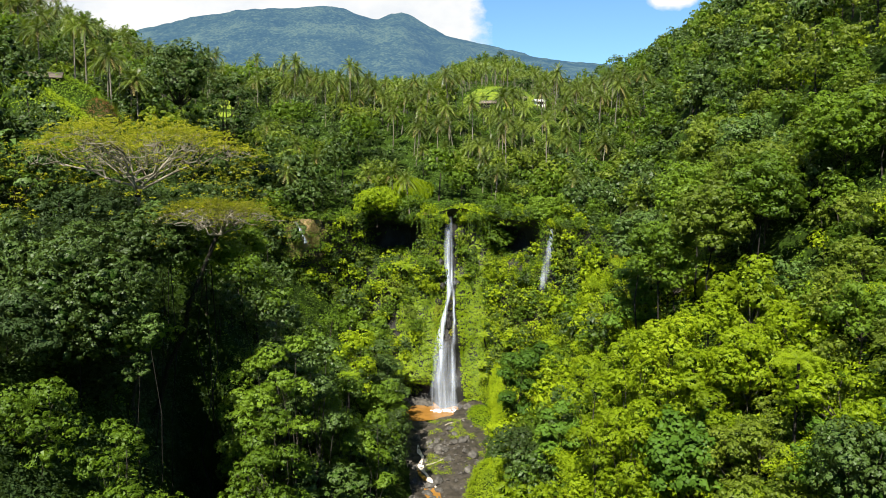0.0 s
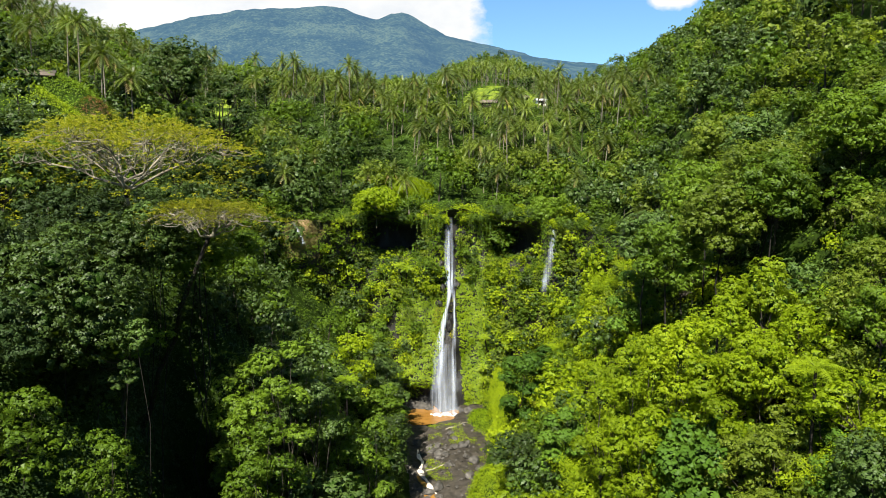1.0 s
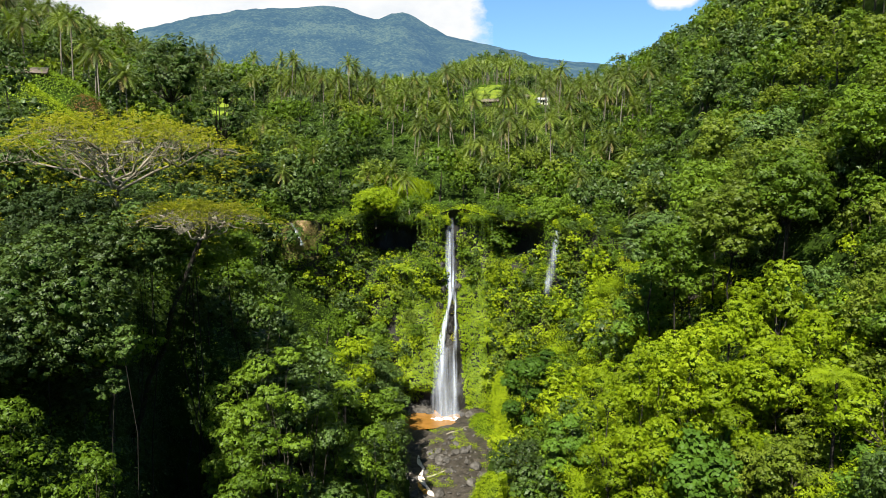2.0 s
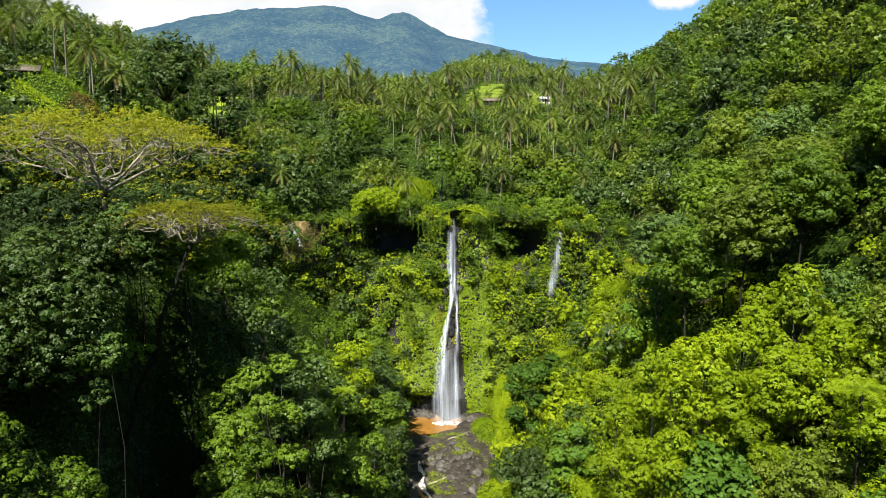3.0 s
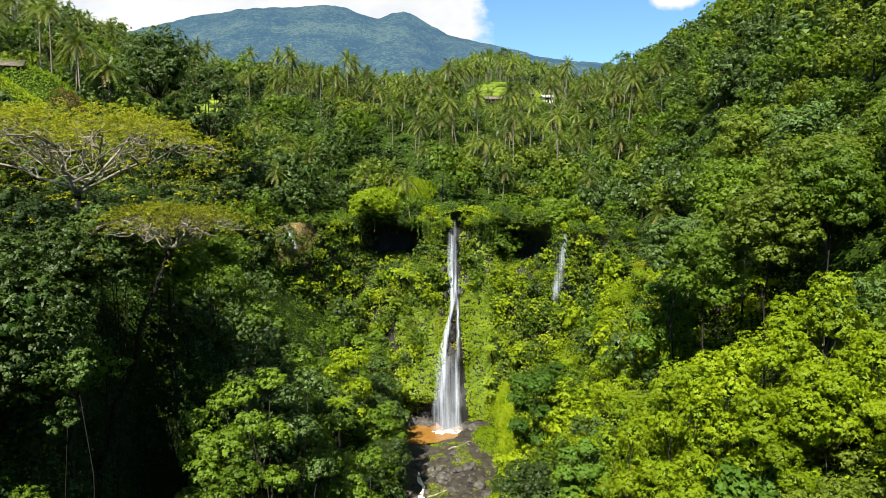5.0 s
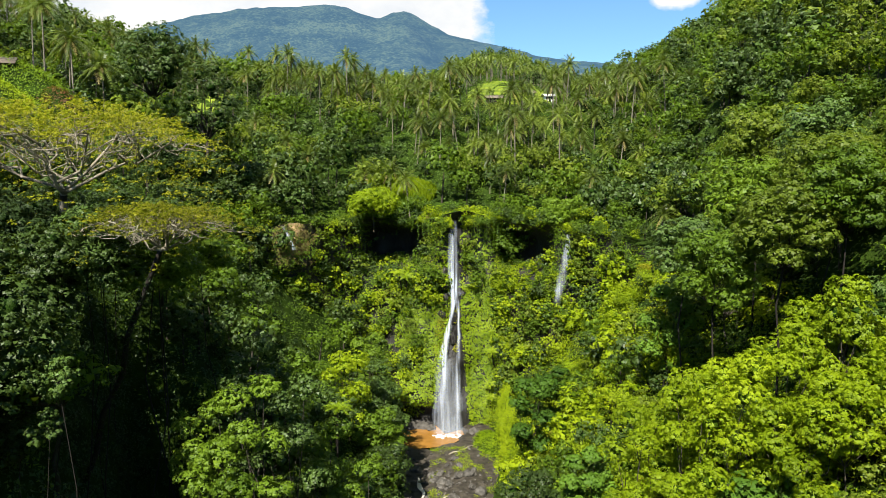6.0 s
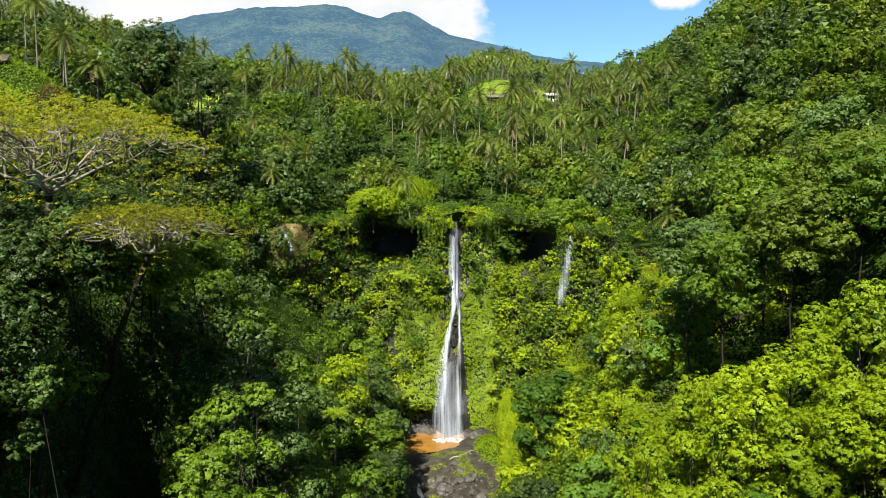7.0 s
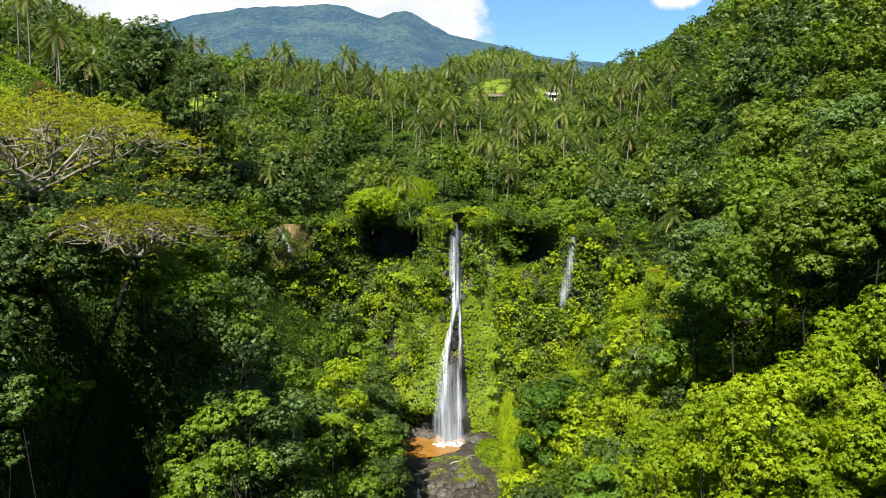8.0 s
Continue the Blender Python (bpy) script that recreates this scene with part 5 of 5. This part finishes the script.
# ---- single trees that stand out ----
def umbrella_tree(label, seed, x0, y0, forkz, arms, spread, dome, bole=0.34, dense=5, lean=(0.0, 0.0)):
    """Broad, thin-leaved dome on pale crooked limbs that fan out from a low fork."""
    g = np.random.default_rng(seed)
    z0 = stand(x0, y0)
    ob = thing("umbrella_tree", label, "tree", "", pose(x0, y0, z0))
    fork = np.array([lean[0], lean[1], forkz - z0])
    stem = limb(g, (0, 0, -2), fork, 0, 0.03, 7)
    vines = np.random.default_rng(seed + 7)
    # lower trunk coloured dark in place of the ravine's shade
    part("trunk", tube(Shape(), stem, np.linspace(bole * 1.25, bole, 7), 9), DARK_WOOD, ob, smooth=True)
    if bole > 0.3:
        part("upper_trunk", tube(Shape(), [stem[-2] * 0.6 + stem[-1] * 0.4, stem[-2] * 0.2 + stem[-1] * 0.8, fork + (0, 0, 0.2)], [bole * 1.1, bole * 1.02, bole * 0.9], 9), PALE_BARK, ob, "pale upper trunk", smooth=True)
    # climber added to break up the bare pole, in the shade-toned leaf
    s = vines.uniform(0.05, 0.9, 240)
    p = np.stack([np.interp(s, np.linspace(0, 1, 7), stem[:, q]) for q in range(3)], -1) + vines.normal(0, 0.34, (240, 3))
    part("climber", sprays(Shape(), vines, p, unit(vines.normal(size=(240, 3))), 6, 0.35, 0.34, 0.22, 0.3, 0.5), LEAF["deep"], ob, "climber added over the trunk, in shade-toned leaves")
    tips = []

    def roof(p):
        r = np.hypot(p[0] - fork[0], (p[1] - fork[1]) / 0.85) / spread
        return fork[2] + dome * (1 - 0.62 * r ** 1.9)

    for k in range(arms):
        a = 2 * math.pi * (k + g.uniform(-0.25, 0.25)) / arms
        out = spread * g.uniform(0.38, 0.74)
        end = fork + np.array([math.cos(a) * out, math.sin(a) * out * 0.85, 0])
        end[2] = roof(end) - g.uniform(0.12, 0.3) * dome
        path = limb(g, fork, end, -0.12 if k % 2 else -0.03, 0.20, 8)
        wood = tube(Shape(), path, np.linspace(bole * 0.5, 0.07, 8), 7)
        for q in range(7):
            root = path[2 + q % 6]
            b = a + g.uniform(-1.2, 1.2)
            far = spread * g.uniform(0.2, 0.42)
            e2 = root + np.array([math.cos(b) * far, math.sin(b) * far * 0.85, 0])
            e2[2] = max(roof(e2) - g.uniform(0.3, 1.6), root[2] - 0.8)
            p2 = limb(g, root, e2, 0.04, 0.24, 6)
            tube(wood, p2, np.linspace(bole * 0.24, 0.035, 6), 5)
            for w_ in range(6):
                r3 = p2[1 + w_ % 5]
                e3 = r3 + np.array([g.normal(0, 1.2), g.normal(0, 1.2), 0])
                e3[2] = min(max(roof(e3) - g.uniform(0.0, 0.9), r3[2]), r3[2] + 2.2)
                tube(wood, limb(g, r3, e3, 0, 0.24, 4), np.linspace(0.035, 0.01, 4), 4)
                tips.append(e3)
        part("branch", wood, PALE_BARK, ob, smooth=True)
    tips = np.array(tips)
    high = tips[:, 2] - np.array([roof(t) for t in tips])
    wide = np.hypot(tips[:, 0] - fork[0], (tips[:, 1] - fork[1]) / 0.85) / spread
    tips = tips[(high > -0.30 * dome) | ((wide > 0.5) & (g.random(len(tips)) < 0.75)) | (tips[:, 1] > fork[1] + 1.0)]
    n = int(0.85 * spread * spread)
    r, a = np.sqrt(g.uniform(0.02, 1.0, n)), g.uniform(0, 2 * math.pi, n)
    pads = np.stack([fork[0] + spread * r * np.cos(a), fork[1] + 0.85 * spread * r * np.sin(a), 0 * r], -1)
    pads[:, 2] = [roof(t) for t in pads]
    pads[:, 2] -= np.where((np.sin(a) > 0.1) | (r > 0.78), g.uniform(0, 0.7, n), g.uniform(0, 0.2, n)) * dome
    tips = np.concatenate([tips, pads])
    p = np.repeat(tips, dense, 0) + g.normal(0, 1, (len(tips) * dense, 3)) * np.array([0.9, 0.9, 0.22])
    crown = clumps(Shape(), g, p, np.tile([0, 0, 1.0], (len(p), 1)), 12, 0.5, 0.22, 0.15, 0.4)
    part("crown", crown, LEAF["umbrella"], ob)
    return ob


umbrella_tree("wide dome-crowned tree with pale crooked limbs and thin olive-yellow leaves", 161, -42.0, 96.5, 59.0, 8, 16.5, 9.2, dense=6, lean=(4.8, -6.0))
umbrella_tree("smaller flat-crowned tree with grey limbs and thin olive leaves", 162, -38.0, 93.0, 54.0, 8, 8.4, 4.2, 0.24, 3, lean=(11.5, -6.5))


def special(name, label, colour, x, y, height, radius, lobes, tufts, per, leaf, flat, low, seed, bark=BARK, z=None, slim=0.72, stem=0.16, broad=False):
    s = tree_shapes(np.random.default_rng(seed), height, radius, lobes, int(tufts * 2.2), per, leaf * 0.8, flat, stem, low, slim, inner=0.30, broad=broad)
    ob = tree_of(s, colour, label, name, bark)
    ob.matrix_basis = pose(x, y, stand(x, y) if z is None else z)
    return ob


special("round_tree", "large dark round-crowned tree at the edge of the upland", "dark", -66, 188, 94 - stand(-66, 188), 10, 17, 950, 8, 0.55, 0.8, 0.42, 171)
special("round_tree", "dark round-crowned tree at the edge of the upland", "dark", -53, 184, 86 - stand(-53, 184), 7.5, 14, 650, 8, 0.5, 0.8, 0.40, 169)
special("round_tree", "dark green round tree behind the lip", "dark", -42, 212, 15, 7.5, 11, 330, 8, 0.7, 0.8, 0.15, 172)
special("spreading_tree", "broad bright green tree spreading over the lip", "mid", 15, 203, 12, 8.5, 13, 440, 8, 0.65, 0.6, 0.15, 173)
special("spreading_tree", "broad bright green tree above the side waterfall", "mid", 27, 188, 11, 7, 11, 360, 8, 0.65, 0.6, 0.15, 174)
special("overhanging_tree", "bright tree leaning over the cave beside the waterfall", "bright", -17.5, 196.5, 8.5, 7.0, 14, 560, 8, 0.5, 0.6, 0.1, 175, z=48.6)
special("big_leaf_tree", "large-leaved glossy dark green tree on the slope", "glossy", 27, 79, 12, 6.0, 15, 620, 7, 0.62, 0.75, 0.1, 176, z=stand(27, 79) + 1.0, slim=0.75, broad=True)
for k, (x, y, top, r, leaf, broad) in enumerate(((14.5, 139, 28.5, 4.6, 0.5, True), (19, 146, 27, 4.0, 0.5, True), (34.5, 60.5, 41.0, 4.6, 0.34, False), (17.5, 108, 27, 3.6, 0.5, True), (30, 118, 47, 4.0, 0.45, True))):
    z = stand(x, y)
    special("glossy_tree", "low tree with large glossy blue-green leaves" if broad else "feathery blue-green tree on the near slope", "glossy", x, y, max(6.0, top - z), r, 12, 520, 7, leaf, 0.7, 0.12, 400 + k, z=min(z, top - 6.0), stem=0.06, broad=broad)["group"] = "glossy trees on the sunny slope"
for k, (x, y, top, r) in enumerate(((23, 86, 42.5, 4.4), (27, 85, 45, 4.6), (31, 86, 47, 4.6), (35.5, 89, 49.5, 4.4), (19.5, 91, 39, 4.4), (25, 91, 43, 4.2), (29.5, 80.5, 42.5, 4.4), (33.5, 80, 45, 4.4), (21, 80, 36.5, 4.2))):
    z = stand(x, y)
    special("ridge_tree", "bright yellow-green bushy tree on the sunny ridge", "bright", x, y, top - z, r, 12, 900, 9, 0.29, 0.75, 0.35, 300 + k, z=z, stem=0.05)["group"] = "bright trees on the sunny ridge"
special("vine_draped_tree", "yellowish tree draped with hanging vines", "grass", 37, 86.5, 16, 3.2, 18, 700, 8, 0.36, 1.5, 0.05, 177)
special("feathery_tree", "dark feathery flat-crowned tree beside the river bed", "dark", 12.2, 120, 12, 6.0, 11, 520, 9, 0.38, 0.35, 0.6, 178, z=18.5 - 12)
# trunks take the dark wood so the grove looks shaded
for k, (x, y, top, r, hue) in enumerate(((42, 101, 66, 6.5, "olive"), (37, 110, 63, 6.0, "mid"), (51, 94, 72, 7.0, "mid"), (30, 101, 55, 4.8, "mid"), (35, 96, 60, 5.2, "olive"), (45, 109, 70, 6.0, "dark"), (29.5, 110, 56, 4.6, "dark"), (41, 94.5, 64, 5.0, "mid"))):
    z = stand(x, y)
    special("emergent_tree", {"olive": "tall olive tree with a broad ragged crown and bare trunk", "mid": "tall green tree with a broad ragged crown and bare trunk", "dark": "tall dark tree with a ragged crown and bare trunk"}[hue], hue, x, y, top - z, r, 16, 800, 8, 0.42, 0.65, 1 - 10.0 / (top - z), 280 + k, DARK_WOOD, z=z, stem=0.04)["group"] = "tall trees of the shaded grove"
special("emergent_tree", "tall olive tree with a broad ragged crown on the slope", "olive", 47, 128, 18, 7, 15, 720, 8, 0.55, 0.65, 0.1, 182)
# thin trunks in the dark wood, to sink into the ravine's shade
for k, (x, y, top, r, deep) in enumerate(((-29.5, 92.5, 54.5, 4.6, 6), (-43, 82, 57, 6.0, 9), (-33, 88, 56, 5.5, 7), (-42, 69, 50.5, 5.5, 9), (-35, 82.5, 56.5, 4.6, 6), (-31, 98, 56.5, 5.2, 8), (-37.5, 97, 58, 5.8, 9), (-43.5, 99, 60, 6.0, 10),
                                         (-34, 105, 58, 5.2, 8), (-40.5, 107, 60, 5.8, 9), (-29.5, 106, 55.5, 4.2, 8), (-38.5, 85.5, 59.0, 4.6, 7), (-34.0, 86.5, 57.8, 4.2, 6), (-43.5, 87, 60.0, 4.6, 8))):
    z = stand(x, y)
    # deep gives these crowns the umbrella tree's shade as leaf colour
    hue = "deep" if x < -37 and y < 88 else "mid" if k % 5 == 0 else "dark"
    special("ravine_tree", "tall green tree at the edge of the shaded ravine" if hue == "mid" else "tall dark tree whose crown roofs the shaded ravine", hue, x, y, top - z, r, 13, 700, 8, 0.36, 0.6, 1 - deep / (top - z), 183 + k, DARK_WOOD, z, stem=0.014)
# small trees added for sunlit leaf patches, placed to fit the camera's view
for k, (x, y, top, r) in enumerate(((-30.2, 75, 47.0, 1.6), (-32.0, 76, 42.6, 1.5))):
    z = stand(x, y)
    special("young_tree", "small tree added in the ravine for its sunlit leaf patches", "dark", x, y, top - z, r, 8, 90, 8, 0.36, 0.7, 1 - 3.6 / (top - z), 480 + k, DARK_WOOD, z, stem=0.012)["group"] = "slim trees in the shaded ravine"
special("dome_tree", "large dark tree with a broad domed crown of small leaves", "dark", -38.8, 77.5, 55.5 - stand(-38.8, 77.5), 8.8, 26, 2500, 7, 0.42, 0.75, 1 - 17 / (55.5 - stand(-38.8, 77.5)), 199, DARK_WOOD, stem=0.03)
for k, (x, y, top, r, hue) in enumerate(((-24, 90, 35.5, 4.6, "mid"), (-20, 90, 42.5, 4.6, "mid"), (-17, 96, 40, 4.8, "dark"), (-15, 103, 33, 4.6, "mid"), (-22, 98, 44, 4.8, "dark"), (-10.5, 104, 27, 4.2, "mid"), (-31.5, 68.5, 38.0, 4.4, "mid"), (-37.5, 66, 43, 5.0, "mid"), (-27.0, 67, 31, 4.2, "mid"), (-25.5, 95, 38, 4.4, "mid"), (-20.5, 84, 34, 4.4, "mid"),
                                         (-13.5, 156, 22, 4.6, "dark"), (-14.5, 166, 24, 5.2, "dark"), (-11.5, 147, 19, 4.2, "mid"), (-16.5, 175, 27, 5.2, "mid"), (-10, 137, 17, 4.4, "dark"), (-18, 150, 30, 5, "bright"), (-11.5, 160, 20, 4.4, "dark"), (-10.8, 152, 17.5, 4.0, "dark"))):
    z = stand(x, y)
    special("gorge_tree", "leafy dark green tree on the bank of the gorge" if hue == "dark" else "leafy green tree on the bank of the gorge", hue, x, y, max(8.0, top - z), r, 11, 520, 8, 0.40 if y > 70 else 0.30, 0.75, 0.1 if r > 2 else 0.75, 230 + k, z=min(z, top - 8.0), stem=0.06)["group"] = "trees on the gorge walls"



def place(ob, x, y, z=None, turn=0):
    ob.matrix_basis = pose(x, y, stand(x, y) if z is None else z, 0, 0, turn)
    return ob


place(tree_fern(np.random.default_rng(191), 43.5 - stand(34.0, 69.5), 3.0, "grass", "bright yellow-green tree fern with a flat crown", 11), 34.0, 69.5)
place(tree_fern(np.random.default_rng(192), 25.2 - stand(-17.0, 129), 2.8, "vine", "light green tree fern above the pool"), -17.0, 129)
FERNS = [tree_fern(np.random.default_rng(193 + k), h, r, c, "light green tree fern on the sunny slope", 13) for k, (h, r, c) in enumerate(((4.5, 2.3, "grass"), (5.5, 2.6, "vine"), (6.5, 2.2, "bright")))]
rng = np.random.default_rng(196)
for x, y in scatter(rng, 9, 46, 66, 178, 10.5, lambda x, y: on_wall(x, y) and stand(x, y) < 44 and x < 0.6 * y):
    tagged(copy_thing(FERNS[int(rng.integers(3))], posed(rng, x, y, 0.8, 1.15, tip=6)), group="tree ferns on the sunny slope")
for k in range(26):
    s, h = rng.uniform(-26, 38), rng.uniform(0.12, 0.72)
    if -9 < s < 7:
        continue
    x, y, z = (float(v) for v in cliff_face(np.array(s), np.array(h)))
    tagged(copy_thing(FERNS[int(rng.integers(3))], pose(x, y - 1.0, z - 3.0, 28, 0, rng.uniform(-30, 30)) @ Matrix.Diagonal((0.9, 0.9, 0.9, 1))), label="green tree fern leaning out from the cliff", group="tree ferns on the cliff")
clear_away(FERNS)


def bamboo(seed, height, culms, colour):
    """A clump of arching culms with narrow drooping leaves."""
    g = np.random.default_rng(seed)
    ob = thing("bamboo_clump", "arching clump of yellow-green bamboo on the sunny slope", "bamboo")
    stems, foliage = Shape(), Shape()
    for k in range(culms):
        a, h = g.uniform(0, 6.28), height * g.uniform(0.7, 1.1)
        s = np.linspace(0, 1, 9)
        lean = h * g.uniform(0.25, 0.6)
        path = np.stack([math.cos(a) * (0.4 + lean * s ** 2.3), math.sin(a) * (0.4 + lean * s ** 2.3), h * (s - 0.30 * s ** 3) - 0.5], 1)
        tube(stems, path, np.linspace(0.05, 0.012, 9), 4)
        p = np.repeat(path[3:], 5, 0) + g.normal(0, 0.22, (30, 3))
        sprays(foliage, g, p, np.tile([math.cos(a) * 0.5, math.sin(a) * 0.5, 0.8], (30, 1)), 6, 0.28, 0.5, 0.12, 0.4, 0.45, 0.7)
    part("stalk_cluster", stems, LEAF["olive"], ob, smooth=True)
    part("foliage", foliage, LEAF[colour], ob)
    return ob


CLUMPS = [bamboo(220 + k, h, n, c) for k, (h, n, c) in enumerate(((5.5, 22, "grass"), (6.5, 26, "bright"), (4.5, 20, "umbrella")))]
for x, y in scatter(rng, 7, 50, 60, 172, 7.0, lambda x, y: on_wall(x, y) and stand(x, y) < 44 and x < 0.6 * y and rng.random() < 0.7):
    tagged(copy_thing(CLUMPS[int(rng.integers(3))], posed(rng, x, y, 0.8, 1.3, z=stand(x, y) + 1.0)), group="bamboo on the sunny slope")
clear_away(CLUMPS)
for k, (x, y, h, turn) in enumerate(((-79, 167, 20, 0), (-76, 170, 16, 80), (-74, 168, 17, 150), (-84, 172, 18, 200), (-70, 172, 15, 300), (-88, 165, 15, 30),
                                     (-14.5, 211, 14, 40), (-21.5, 212, 13, 120), (2.5, 207, 9, 220), (31.5, 227, 25, 260), (19.5, 230, 24, 10), (10, 252, 22, 60), (-2, 246, 16, 90))):
    place(palm_of(palm_shapes(np.random.default_rng(200 + k), h * (1.15 if k < 6 else 0.85), 24, 4.7 if k < 6 else 5.4, 0.025)), x, y, None, turn)["group"] = "palms at the cliff and on the hillside"

# tall grass on the shelf left of the waterfall, dry grass by the cascade
def blades(name, label, colour, seed, n, cx, cy, rx, ry, tall):
    g = np.random.default_rng(seed)
    a, r = g.uniform(0, 6.28, n), np.sqrt(g.uniform(0, 1, n))
    x, y = cx + rx * r * np.cos(a), cy + ry * r * np.sin(a)
    base = np.stack([x, y, ground(x, y) - 0.1], -1)
    h = tall * g.uniform(0.6, 1.2, n)
    lean = np.stack([g.normal(0, 0.25, n), g.normal(-0.15, 0.25, n), np.ones(n)], -1) * h[:, None]
    side = unit(np.stack([g.normal(size=n), g.normal(size=n), np.zeros(n)], -1)) * (0.09 * tall)
    tip = base + lean
    v = np.stack([base - side, base + side, tip + side * 0.15, tip - side * 0.15], 1)
    return tagged(part(name, Shape().add(v, np.arange(n * 4).reshape(-1, 4)), LEAF[colour]), label, "grass", kind="stuff")


blades("tall_grass", "tall bright grass on the shelf beside the waterfall", "grass", 211, 8000, -15, 223, 12, 8, 2.4)
blades("dry_grass", "straw-coloured dry grass at the lip", "dry", 213, 500, -3.5, 206, 2.5, 3, 1.8)


# ---- houses ----
def house(name, label, x, y, turn, w, d, h, roof_mat, eave=0.6, z=None, wall=PLASTER):
    ob = thing(name, label, "house", "", pose(x, y, (stand(x, y, 0) if z is None else z), 0, 0, turn))
    for nm, (x0, x1, y0, y1) in (("front_wall", (-w / 2, w / 2, -d / 2, -d / 2 + 0.18)), ("back_wall", (-w / 2, w / 2, d / 2 - 0.18, d / 2)),
                                 ("side_wall", (-w / 2, -w / 2 + 0.18, -d / 2 + 0.18, d / 2 - 0.18)), ("side_wall", (w / 2 - 0.18, w / 2, -d / 2 + 0.18, d / 2 - 0.18))):
        v = [(a, b, c) for c in (-2.0, h) for a, b in ((x0, y0), (x1, y0), (x1, y1), (x0, y1))]
        part(nm, Shape().add(v, [(0, 1, 5, 4), (1, 2, 6, 5), (2, 3, 7, 6), (3, 0, 4, 7), (4, 5, 6, 7), (3, 2, 1, 0)]), wall, ob)
    # dark panels on the wall stand in for unlit openings
    for q, wx in enumerate((-w * 0.28, w * 0.28)):
        v = [(a, b, c) for c in (0.9, 2.0) for a, b in ((wx - 0.5, -d / 2 - 0.03), (wx + 0.5, -d / 2 - 0.03), (wx + 0.5, -d / 2 + 0.05), (wx - 0.5, -d / 2 + 0.05))]
        part("window", Shape().add(v, [(0, 1, 5, 4), (1, 2, 6, 5), (3, 0, 4, 7), (4, 5, 6, 7), (3, 2, 1, 0)]), DARK_WOOD, ob, "dark solid panel in place of a shaded window opening")
    v = [(a, b, c) for c in (0.0, 2.05) for a, b in ((-0.45, -d / 2 - 0.04), (0.45, -d / 2 - 0.04), (0.45, -d / 2 + 0.05), (-0.45, -d / 2 + 0.05))]
    part("door", Shape().add(v, [(0, 1, 5, 4), (1, 2, 6, 5), (3, 0, 4, 7), (4, 5, 6, 7), (3, 2, 1, 0)]), DARK_WOOD, ob, "dark wooden door")
    rise = 0.28 * d
    for sgn in (-1, 1):
        a, b = np.array([0, sgn * (d / 2 + eave), h - 0.1]), np.array([0, 0, h + rise])
        v = [(sx * (w / 2 + eave), p[1], p[2] + t) for t in (0.0, 0.12) for sx, p in ((-1, a), (1, a), (1, b), (-1, b))]
        part("roof", Shape().add(v, [(0, 1, 5, 4), (1, 2, 6, 5), (2, 3, 7, 6), (3, 0, 4, 7), (4, 5, 6, 7), (3, 2, 1, 0)]), roof_mat, ob)
    return ob


house("house", "small white house with a grey tin roof among palms", 42.0, 328, 12, 3.8, 3.4, 2.3, ROOF_TIN, 0.8, z=stand(42, 328, 0.7))
house("farm_hut", "low hut with a clay-tiled roof beside the terraces", 19, 315, -10, 6.0, 4.5, 2.4, ROOF_TILE, z=stand(19, 315, 0.9), wall=DARK_WOOD)
house("farm_hut", "low hut with a clay-tiled roof on the terraces", 34, 330, 15, 4.6, 4.0, 2.2, ROOF_TILE, z=stand(34, 330, 0.8), wall=DARK_WOOD)
house("farm_hut", "dark hut with a pale roof on the hillside", -86, 162, 20, 7.0, 5.0, 2.5, ROOF_TILE, z=78.8, wall=DARK_WOOD)
